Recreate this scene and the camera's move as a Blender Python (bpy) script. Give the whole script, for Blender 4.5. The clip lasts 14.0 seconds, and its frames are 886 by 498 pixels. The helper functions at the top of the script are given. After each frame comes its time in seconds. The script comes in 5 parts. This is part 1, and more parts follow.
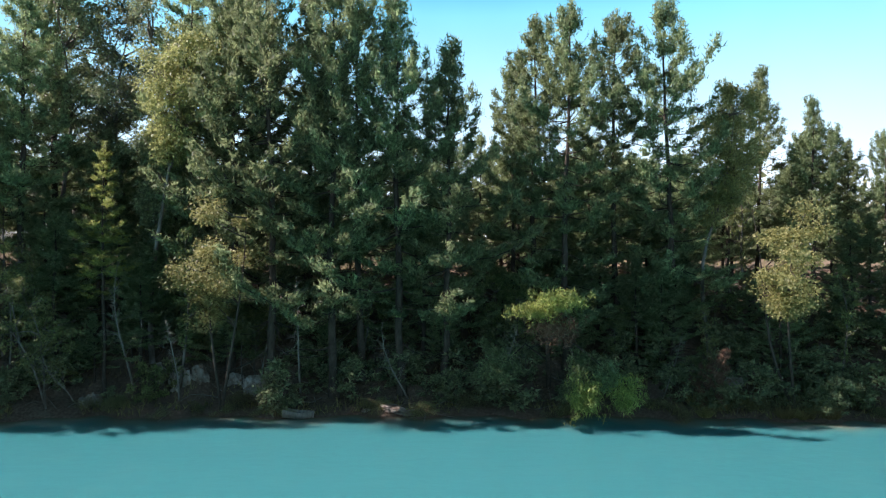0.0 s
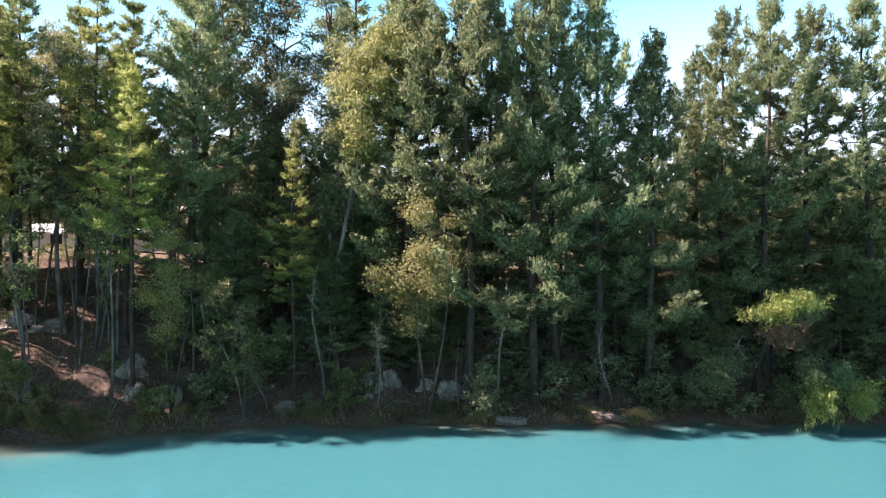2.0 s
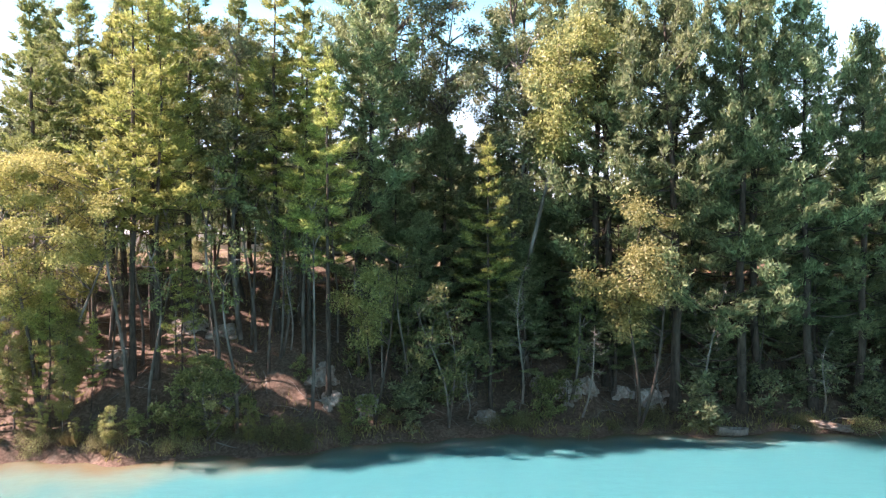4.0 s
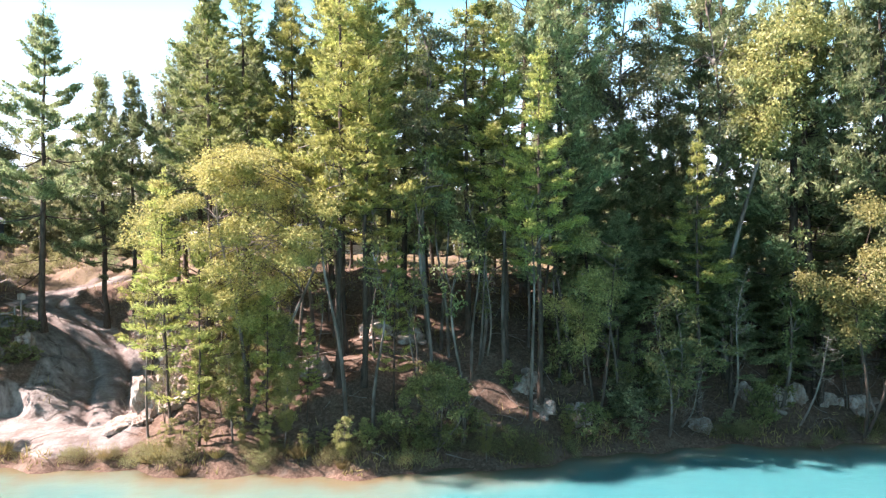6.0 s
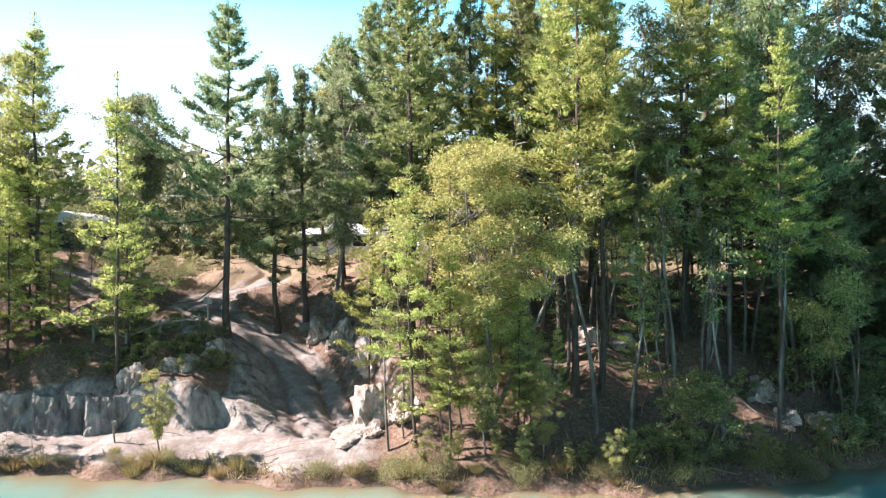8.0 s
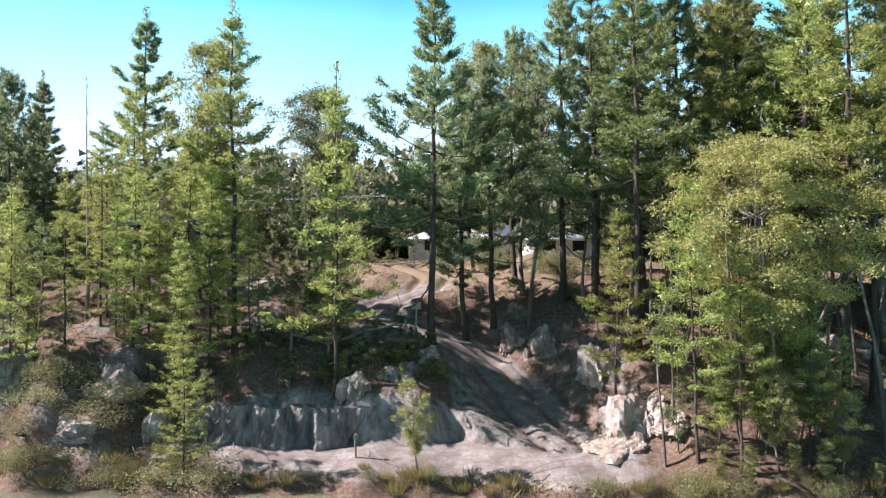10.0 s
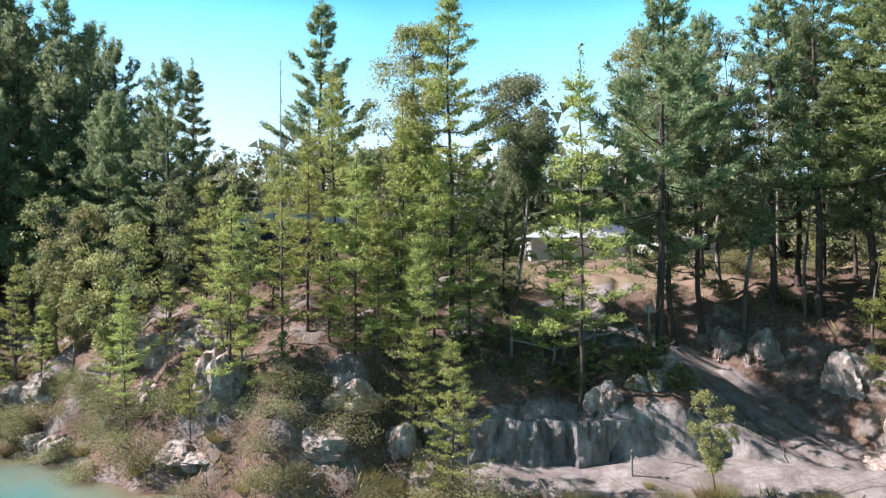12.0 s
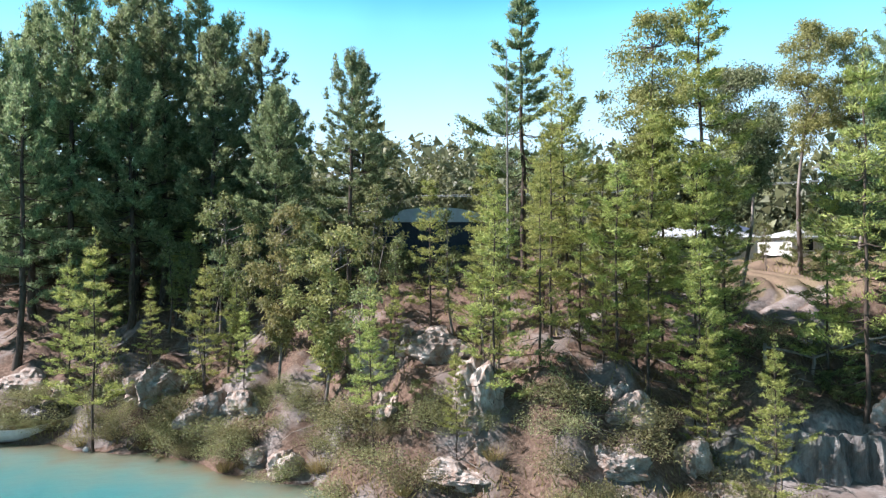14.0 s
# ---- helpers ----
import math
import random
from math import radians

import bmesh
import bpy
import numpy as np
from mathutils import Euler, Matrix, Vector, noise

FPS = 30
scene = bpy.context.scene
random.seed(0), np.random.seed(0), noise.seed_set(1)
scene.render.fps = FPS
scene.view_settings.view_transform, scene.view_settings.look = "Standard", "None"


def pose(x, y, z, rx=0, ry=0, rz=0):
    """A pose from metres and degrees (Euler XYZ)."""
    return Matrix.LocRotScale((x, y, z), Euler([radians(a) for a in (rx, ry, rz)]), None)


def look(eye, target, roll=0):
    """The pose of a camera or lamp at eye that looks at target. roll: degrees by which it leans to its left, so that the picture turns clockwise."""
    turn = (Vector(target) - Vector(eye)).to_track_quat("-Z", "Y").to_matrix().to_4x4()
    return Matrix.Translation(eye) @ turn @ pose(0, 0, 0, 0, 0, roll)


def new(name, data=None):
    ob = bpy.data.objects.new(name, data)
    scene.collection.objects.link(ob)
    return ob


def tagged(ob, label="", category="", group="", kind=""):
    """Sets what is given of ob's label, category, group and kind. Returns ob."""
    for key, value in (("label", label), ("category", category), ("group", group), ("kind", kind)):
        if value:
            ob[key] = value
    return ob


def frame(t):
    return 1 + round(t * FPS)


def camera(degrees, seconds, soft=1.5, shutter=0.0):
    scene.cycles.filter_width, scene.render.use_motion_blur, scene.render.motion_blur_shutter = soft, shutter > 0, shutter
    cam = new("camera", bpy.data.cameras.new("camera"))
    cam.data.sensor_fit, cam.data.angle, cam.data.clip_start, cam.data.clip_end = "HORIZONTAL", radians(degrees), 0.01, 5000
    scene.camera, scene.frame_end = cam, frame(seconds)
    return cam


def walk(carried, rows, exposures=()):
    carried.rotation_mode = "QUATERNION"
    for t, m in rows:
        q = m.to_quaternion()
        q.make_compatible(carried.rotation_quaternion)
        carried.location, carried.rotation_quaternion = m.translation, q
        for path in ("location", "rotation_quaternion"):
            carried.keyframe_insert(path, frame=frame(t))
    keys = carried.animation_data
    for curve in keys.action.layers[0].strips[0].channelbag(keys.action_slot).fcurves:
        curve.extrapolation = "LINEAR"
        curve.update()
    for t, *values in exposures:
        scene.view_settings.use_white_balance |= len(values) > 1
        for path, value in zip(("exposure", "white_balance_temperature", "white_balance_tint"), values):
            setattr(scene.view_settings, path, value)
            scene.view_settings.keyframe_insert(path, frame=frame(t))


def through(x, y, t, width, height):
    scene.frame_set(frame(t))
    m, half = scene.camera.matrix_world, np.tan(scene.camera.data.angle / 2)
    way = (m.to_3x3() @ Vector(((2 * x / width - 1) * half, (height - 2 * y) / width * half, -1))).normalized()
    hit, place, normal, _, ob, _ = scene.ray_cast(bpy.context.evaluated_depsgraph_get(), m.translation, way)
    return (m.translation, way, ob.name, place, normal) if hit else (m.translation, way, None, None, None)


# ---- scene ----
cam = camera(61.9, 14.0, 1.3)
METRES, EYE, TILT, LEAN, TURN = 80.0, 9.2, 0.0, 0.0, 0.0
ROWS = [
    (0.0, 0.0, 0.0, 0.0, 0.0, 0.0, -0.0),
    (0.5, -0.0374, 0.0045, 0.0003, -0.15, -0.01, 0.06),
    (1.0, -0.0759, 0.0093, 0.0005, -0.37, -0.01, 0.1),
    (1.5, -0.1125, 0.015, 0.0001, -0.52, -0.01, 0.14),
    (2.0, -0.1469, 0.0204, 0.001, -0.53, -0.07, 0.17),
    (2.5, -0.1798, 0.0264, 0.0022, -0.43, -0.14, 0.19),
    (3.0, -0.2144, 0.0331, 0.0029, -0.5, -0.16, 0.22),
    (5.5, -0.3917, 0.063, 0.003, -1.74, -0.01, 0.13),
    (6.0, -0.4249, 0.0701, 0.0037, -1.79, -0.08, 0.14),
    (6.5, -0.4589, 0.078, 0.0036, -1.85, 0.01, 0.12),
    (7.0, -0.4933, 0.0855, 0.0046, -1.9, -0.03, 0.11),
    (7.5, -0.528, 0.0918, 0.0048, -1.99, -0.03, 0.13),
    (8.0, -0.5633, 0.0977, 0.0049, -2.1, -0.06, 0.16),
    (10.5, -0.7404, 0.141, -0.0002, -2.9, 0.74, 0.0),
    (11.0, -0.7738, 0.152, -0.0005, -2.95, 0.68, 0.01),
    (11.5, -0.8071, 0.1626, 0.0006, -3.01, 0.6, -0.01),
    (12.0, -0.8412, 0.1713, 0.0006, -3.07, 0.62, 0.03),
    (12.5, -0.8761, 0.1793, 0.0008, -3.15, 0.65, 0.06),
    (13.0, -0.9102, 0.1876, 0.0017, -3.22, 0.67, 0.07),
    (13.5, -0.9431, 0.1973, 0.002, -3.24, 0.61, 0.08),
    (14.0, -0.9769, 0.2063, 0.0025, -3.32, 0.53, 0.11),
]
EXPOSURES = [(0.0, 1.15, 6150, 24), (1.0, 1.45, 6450, 31), (2.0, 1.72, 6600, 37), (3.0, 2.05, 6850, 41), (6.5, 2.2, 6550, 31), (8.0, 2.0, 6350, 26), (10.5, 1.3, 5950, 24), (14.0, 1.27, 5850, 21)]
walk(cam, [(t, pose(0, 0, EYE, TILT, LEAN, TURN) @ pose(METRES * x, METRES * y, METRES * z, 90 + pitch, roll, yaw)) for t, x, y, z, yaw, pitch, roll in ROWS], EXPOSURES)

# ---- world, sun ----
SUN_EL, SUN_AZ = radians(38.0), radians(-85.0)          # azimuth from +y, clockwise seen from above
sun_way = Vector((math.sin(SUN_AZ) * math.cos(SUN_EL), math.cos(SUN_AZ) * math.cos(SUN_EL), math.sin(SUN_EL)))
world = bpy.data.worlds.new("sky")
scene.world = world
world.use_nodes = True
wn = world.node_tree.nodes
sky = wn.new("ShaderNodeTexSky")
sky.sky_type, sky.sun_disc = "NISHITA", False
sky.sun_elevation, sky.sun_rotation = SUN_EL, SUN_AZ
sky.air_density, sky.dust_density, sky.ozone_density = 1.0, 0.2, 2.0
tint = wn.new("ShaderNodeHueSaturation")
tint.inputs["Hue"].default_value, tint.inputs["Saturation"].default_value = 0.475, 1.25
tint.inputs["Value"].default_value = 0.14
wl = world.node_tree.links
wl.new(sky.outputs[0], tint.inputs["Color"])
wc, sep, clouds, ramp, haze, veil = (wn.new("ShaderNode" + k) for k in ("TexCoord", "SeparateXYZ", "TexNoise", "ValToRGB", "Mix", "Math"))
wl.new(wc.outputs["Generated"], sep.inputs[0])
wl.new(sep.outputs["Z"], ramp.inputs[0])
ramp.color_ramp.elements[0].position, ramp.color_ramp.elements[0].color = 0.02, (0.95, 0.95, 0.95, 1)
ramp.color_ramp.elements[1].position, ramp.color_ramp.elements[1].color = 0.5, (0.0, 0.0, 0.0, 1)
ramp.color_ramp.elements.new(0.3).color = (0.72, 0.72, 0.72, 1)
ramp.color_ramp.elements.new(0.38).color = (0.25, 0.25, 0.25, 1)
low = wn.new("ShaderNodeValToRGB")
wl.new(sep.outputs["Z"], low.inputs[0])
low.color_ramp.elements[0].position, low.color_ramp.elements[0].color = 0.03, (0.86, 0.97, 1.0, 1)
low.color_ramp.elements[1].position, low.color_ramp.elements[1].color = 0.33, (0.2, 0.77, 1.0, 1)
glow = wn.new("ShaderNodeVectorMath")
glow.operation = "SCALE"
wl.new(low.outputs[0], glow.inputs[0])
glow.inputs["Scale"].default_value = 9.6
clouds.inputs["Scale"].default_value, clouds.inputs["Detail"].default_value = 2.5, 5.0
wl.new(wc.outputs["Generated"], clouds.inputs["Vector"])
veil.operation = "MULTIPLY_ADD"
wl.new(clouds.outputs["Fac"], veil.inputs[0])
veil.inputs[1].default_value = 0.45
wl.new(ramp.outputs[0], veil.inputs[2])
veil2 = wn.new("ShaderNodeMath")
veil2.operation, veil2.use_clamp = "SUBTRACT", True
wl.new(veil.outputs[0], veil2.inputs[0])
veil2.inputs[1].default_value = 0.2
haze.data_type = "RGBA"
wl.new(veil2.outputs[0], haze.inputs[0])
wl.new(tint.outputs[0], haze.inputs[6])
wl.new(glow.outputs[0], haze.inputs[7])
wl.new(haze.outputs[2], wn["Background"].inputs["Color"])
wn["Background"].inputs["Strength"].default_value = 0.076
sun = new("sun", bpy.data.lights.new("sun", "SUN"))
sun.data.energy, sun.data.angle, sun.data.color = 5.0, radians(0.55), (1.0, 0.93, 0.82)
sun.matrix_world = look(sun_way * 100, (0, 0, 0))


# ---- materials ----
class Mat:
    """A small node builder."""

    def __init__(self, name):
        self.m = bpy.data.materials.new(name)
        self.m.use_nodes = True
        self.t = self.m.node_tree
        self.out = self.t.nodes["Material Output"]
        self.p = self.t.nodes["Principled BSDF"]

    def add(self, kind, **inputs):
        n = self.t.nodes.new("ShaderNode" + kind)
        for k, v in inputs.items():
            self.put(n.inputs[k.replace("_", " ")], v)
        return n

    def put(self, socket, v):
        if isinstance(v, bpy.types.NodeSocket):
            self.t.links.new(v, socket)
        elif isinstance(v, (tuple, list)) and len(v) == 3 and socket.type == "RGBA":
            socket.default_value = (*v, 1)
        else:
            socket.default_value = v

    def coords(self):
        return self.add("NewGeometry").outputs["Position"]

    def local(self):
        return self.add("TexCoord").outputs["Object"]

    def noise(self, scale, detail=4.0, rough=0.55, vec=None, stretch=None):
        v = vec if vec is not None else self.coords()
        if stretch:
            mp = self.add("Mapping", Vector=v)
            mp.inputs["Scale"].default_value = stretch
            v = mp.outputs[0]
        return self.add("TexNoise", Vector=v, Scale=scale, Detail=detail, Roughness=rough).outputs["Fac"]

    def ramp(self, fac, *stops):
        n = self.add("ValToRGB", Fac=fac)
        el = n.color_ramp.elements
        while len(el) < len(stops):
            el.new(0.5)
        for e, (pos, col) in zip(el, stops):
            e.position, e.color = pos, (*(col if isinstance(col, tuple) else (col, col, col)), 1)
        return n.outputs["Color"]

    def mix(self, fac, a, b, blend="MIX"):
        n = self.t.nodes.new("ShaderNodeMix")
        n.data_type, n.blend_type = "RGBA", blend
        for i, v in ((0, fac), (6, a), (7, b)):
            self.put(n.inputs[i], v)
        return n.outputs[2]

    def math(self, op, a, b=0.5):
        n = self.t.nodes.new("ShaderNodeMath")
        n.operation = op
        self.put(n.inputs[0], a), self.put(n.inputs[1], b)
        return n.outputs[0]

    def bump(self, height, strength=0.4, distance=0.05):
        self.put(self.p.inputs["Normal"], self.add("Bump", Height=height, Strength=strength, Distance=distance).outputs[0])

    def base(self, colour, rough=0.8, metal=0.0, spec=0.4):
        self.put(self.p.inputs["Base Color"], colour), self.put(self.p.inputs["Roughness"], rough)
        self.p.inputs["Metallic"].default_value, self.p.inputs["Specular IOR Level"].default_value = metal, spec
        return self


def leaf_mat(name, dark, mid, light, through=0.35, rough=0.55, hue=0.02, spec=0.35):
    """Foliage: each leaf its own tone, each tree its own hue, and light that comes through."""
    k = Mat(name)
    g = k.add("NewGeometry")
    c = k.ramp(g.outputs["Random Per Island"], (0.0, dark), (0.55, mid), (1.0, light))
    big = k.noise(0.9, 2.0)
    c = k.mix(k.ramp(big, (0.35, 0.0), (0.7, 0.5)), c, k.mix(0.5, c, light))
    o = k.add("ObjectInfo")
    hs = k.add("HueSaturation", Color=c)
    k.put(hs.inputs["Hue"], k.math("ADD", k.math("MULTIPLY", o.outputs["Random"], 2 * hue), 0.5 - hue))
    k.put(hs.inputs["Value"], k.math("ADD", k.math("MULTIPLY", o.outputs["Random"], 0.5), 0.75))
    c = hs.outputs[0]
    k.base(c, rough, 0.0, spec)
    tr = k.add("BsdfTranslucent", Color=k.mix(0.5, c, light))
    mx = k.add("MixShader")
    mx.inputs[0].default_value = through
    k.t.links.new(k.p.outputs[0], mx.inputs[1]), k.t.links.new(tr.outputs[0], mx.inputs[2])
    k.t.links.new(mx.outputs[0], k.out.inputs["Surface"])
    return k.m


def bark_mat(name, dark, light, streak=0.25, patch=None):
    k = Mat(name)
    v = k.local()
    f = k.noise(7.0, 6.0, 0.65, v, (1, 1, streak))
    c = k.ramp(f, (0.3, dark), (0.7, light))
    if patch:
        c = k.mix(k.ramp(k.noise(1.1, 3.0, 0.6, v, (1, 1, 0.4)), (0.45, 0.0), (0.6, 1.0)), c, patch)
    k.base(c, 0.9, 0.0, 0.2)
    k.bump(f, 0.7, 0.04)
    return k.m


M_PINE = leaf_mat("pine_needles", (0.028, 0.044, 0.028), (0.145, 0.2, 0.104), (0.40, 0.46, 0.22), 0.46)
M_MPINE = leaf_mat("sunny_pine_needles", (0.05, 0.068, 0.03), (0.16, 0.205, 0.078), (0.39, 0.43, 0.155), 0.38)
# young pines' own colour; also the sunlit look of the leaning pine's sprays
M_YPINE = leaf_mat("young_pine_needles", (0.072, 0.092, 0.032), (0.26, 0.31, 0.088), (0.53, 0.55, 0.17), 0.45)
M_GUM = leaf_mat("gum_leaves", (0.042, 0.056, 0.032), (0.14, 0.167, 0.085), (0.355, 0.375, 0.185), 0.32, 0.5, 0.018, 0.5)
M_LEAF = leaf_mat("green_leaves", (0.045, 0.062, 0.026), (0.155, 0.185, 0.07), (0.36, 0.38, 0.15), 0.35, 0.5, 0.025)
M_WATTLE = leaf_mat("wattle_leaves", (0.12, 0.12, 0.04), (0.305, 0.3, 0.095), (0.54, 0.505, 0.19), 0.45)
M_OLIVE = leaf_mat("olive_leaves", (0.09, 0.105, 0.035), (0.235, 0.245, 0.085), (0.45, 0.42, 0.17), 0.42, 0.5, 0.02)
M_SCRUB = leaf_mat("scrub_leaves", (0.075, 0.08, 0.036), (0.19, 0.195, 0.085), (0.37, 0.35, 0.165), 0.35, 0.6, 0.03)
M_DRY = leaf_mat("dead_leaves", (0.10, 0.05, 0.03), (0.22, 0.12, 0.07), (0.38, 0.26, 0.17), 0.2, 0.8, 0.02, 0.2)
M_SEDGE = leaf_mat("sedge_blades", (0.10, 0.09, 0.03), (0.24, 0.20, 0.08), (0.42, 0.34, 0.16), 0.3, 0.7, 0.02, 0.2)
M_BARK = bark_mat("pine_bark", (0.035, 0.026, 0.02), (0.13, 0.10, 0.08))
M_GUMBARK = bark_mat("gum_bark", (0.06, 0.048, 0.038), (0.17, 0.14, 0.115), 0.12, (0.25, 0.22, 0.195))
M_DEAD = bark_mat("weathered_wood", (0.14, 0.12, 0.10), (0.36, 0.32, 0.28))


def ground_mat():
    k = Mat("ground")
    at = k.add("Attribute")
    at.attribute_name = "cover"
    sep = k.add("SeparateColor", Color=at.outputs["Color"])
    sand, grass, clay = sep.outputs[0], sep.outputs[1], sep.outputs[2]
    fine, mid, big = k.noise(6.0, 9.0, 0.78), k.noise(1.3, 5.0, 0.6), k.noise(0.18, 4.0)
    litter = k.ramp(fine, (0.3, (0.048, 0.031, 0.022)), (0.52, (0.15, 0.1, 0.073)), (0.75, (0.33, 0.245, 0.19)))
    litter = k.mix(k.ramp(mid, (0.5, 0.0), (0.7, 0.7)), litter, k.ramp(fine, (0.3, (0.09, 0.07, 0.05)), (0.7, (0.26, 0.2, 0.15))))
    sandc = k.ramp(fine, (0.25, (0.17, 0.147, 0.135)), (0.55, (0.32, 0.288, 0.266)), (0.8, (0.46, 0.42, 0.395)))
    # dark blotches and streaks: litter, plus tree shadow put into the sand's colour
    sandc = k.mix(k.ramp(mid, (0.4, 0.0), (0.62, 0.8)), sandc, (0.17, 0.135, 0.115))
    litter_shadow = k.noise(0.9, 6.0, 0.7, None, (0.5, 1.8, 1.0))
    sandc = k.mix(k.ramp(litter_shadow, (0.5, 0.0), (0.62, 0.4)), sandc, (0.13, 0.1, 0.085))
    grassc = k.ramp(fine, (0.25, (0.085, 0.07, 0.042)), (0.55, (0.2, 0.16, 0.1)), (0.8, (0.35, 0.285, 0.19)))
    grassc = k.mix(k.ramp(big, (0.45, 0.0), (0.62, 0.8)), grassc, (0.23, 0.165, 0.12))
    streak = k.noise(2.2, 6.0, 0.65, None, (1, 1, 0.22))
    clayc = k.ramp(streak, (0.32, (0.075, 0.062, 0.052)), (0.5, (0.24, 0.215, 0.195)), (0.72, (0.43, 0.40, 0.365)))
    edge = k.math("SUBTRACT", mid, 0.5)

    def soft(a):
        return k.ramp(k.math("ADD", a, k.math("MULTIPLY", edge, 0.9)), (0.35, 0.0), (0.6, 1.0))
    c = k.mix(soft(grass), litter, grassc)
    c = k.mix(soft(clay), c, clayc)
    c = k.mix(soft(sand), c, sandc)
    k.base(c, 0.95, 0.0, 0.15)
    k.bump(k.math("ADD", fine, k.math("MULTIPLY", mid, 2.0)), 0.6, 0.08)
    return k.m


def rock_mat():
    k = Mat("pale_clay_rock")
    v = k.coords()
    f, g = k.noise(3.0, 8.0, 0.7, v), k.noise(1.6, 6.0, 0.65, v, (1, 1, 0.3))
    c = k.ramp(g, (0.3, (0.15, 0.115, 0.09)), (0.47, (0.36, 0.31, 0.27)), (0.7, (0.58, 0.53, 0.48)))
    c = k.mix(k.ramp(f, (0.45, 0.0), (0.65, 0.85)), c, (0.22, 0.13, 0.085))
    k.base(c, 0.92, 0.0, 0.2)
    k.bump(k.math("ADD", f, g), 0.8, 0.12)
    return k.m


def water_mat():
    k = Mat("lake_water")
    at = k.add("Attribute")
    at.attribute_name = "depth"
    n = k.math("MULTIPLY", k.math("SUBTRACT", k.noise(0.35, 4.0), 0.5), 0.5)
    d = k.math("ADD", at.outputs["Fac"], n)
    c = k.ramp(d, (0.0, (0.17, 0.15, 0.09)), (0.25, (0.14, 0.22, 0.185)), (0.6, (0.062, 0.222, 0.228)), (1.0, (0.044, 0.207, 0.226)))
    k.base(c, 0.12, 0.0, 0.5)
    k.p.inputs["IOR"].default_value = 1.33
    k.p.inputs["Subsurface Weight"].default_value = 1.0
    k.p.inputs["Subsurface Scale"].default_value = 1.7
    k.p.inputs["Subsurface Radius"].default_value = (0.6, 1.0, 1.0)
    w1 = k.noise(1.1, 3.0, 0.5, None, (1.0, 1.6, 1.0))
    w2 = k.noise(5.0, 3.0, 0.6, None, (1.0, 1.7, 1.0))
    k.bump(k.math("ADD", k.math("MULTIPLY", w1, 1.2), k.math("MULTIPLY", w2, 0.35)), 0.25, 0.06)
    return k.m


def clay_mat():
    k = Mat("grey_clay")
    v = k.coords()
    f, g = k.noise(4.0, 8.0, 0.7, v), k.noise(2.4, 6.0, 0.65, v, (1, 1, 0.2))
    c = k.ramp(g, (0.34, (0.06, 0.053, 0.047)), (0.5, (0.2, 0.187, 0.175)), (0.7, (0.4, 0.38, 0.355)))
    c = k.mix(k.ramp(f, (0.52, 0.0), (0.7, 0.7)), c, (0.17, 0.13, 0.10))
    k.base(c, 0.92, 0.0, 0.2)
    k.bump(k.math("ADD", f, g), 0.8, 0.1)
    return k.m


M_GROUND, M_ROCK, M_WATER, M_CLAY = ground_mat(), rock_mat(), water_mat(), clay_mat()


def paint(name, colour, rough=0.6, metal=0.0, vary=0.25, scale=3.0):
    k = Mat(name)
    f = k.noise(scale, 6.0, 0.6)
    dark = tuple(v * (1 - vary) for v in colour)
    k.base(k.ramp(f, (0.3, dark), (0.7, colour)), rough, metal)
    k.bump(f, 0.15, 0.01)
    return k.m


# ---- mesh helpers ----
def mesh_of(name, verts, faces, material, smooth=False):
    """A mesh from an (n, 3) array and an (m, 3) or (m, 4) array, or lists."""
    me = bpy.data.meshes.new(name)
    if isinstance(faces, np.ndarray):
        k = faces.shape[1]
        me.vertices.add(len(verts)), me.loops.add(faces.size), me.polygons.add(len(faces))
        me.vertices.foreach_set("co", np.asarray(verts, np.float32).ravel())
        me.loops.foreach_set("vertex_index", faces.astype(np.int32).ravel())
        me.polygons.foreach_set("loop_start", np.arange(0, faces.size, k, dtype=np.int32))
        me.polygons.foreach_set("use_smooth", np.full(len(faces), smooth))
        me.update(calc_edges=True)
    else:
        me.from_pydata([tuple(v) for v in verts], [], faces)
        me.polygons.foreach_set("use_smooth", [smooth] * len(me.polygons))
        me.update()
    me.materials.append(material)
    return me


def child(name, me, parent, label=""):
    ob = new(name, me)
    ob.parent = parent
    return tagged(ob, label)


def part(name, bm, material, parent, label=""):
    me = bpy.data.meshes.new(name)
    bm.to_mesh(me), bm.free()
    me.materials.append(material)
    return child(name, me, parent, label)


def unit(a):
    return a / np.maximum(np.linalg.norm(a, axis=-1, keepdims=True), 1e-9)


def blades(P, D, L, W, rng):
    """Thin triangles: needles and grass."""
    n = len(P)
    S = unit(np.cross(D, rng.normal(size=(n, 3)))) * (W / 2)[:, None]
    V = np.stack([P - S, P + S, P + D * L[:, None]], 1).reshape(-1, 3)
    return V, np.arange(3 * n).reshape(-1, 3)


def leaves(P, D, L, W, rng):
    """Broad leaves, one wedge each."""
    return blades(P + D * (L * 0.1)[:, None], D, L, W * 1.5, rng)


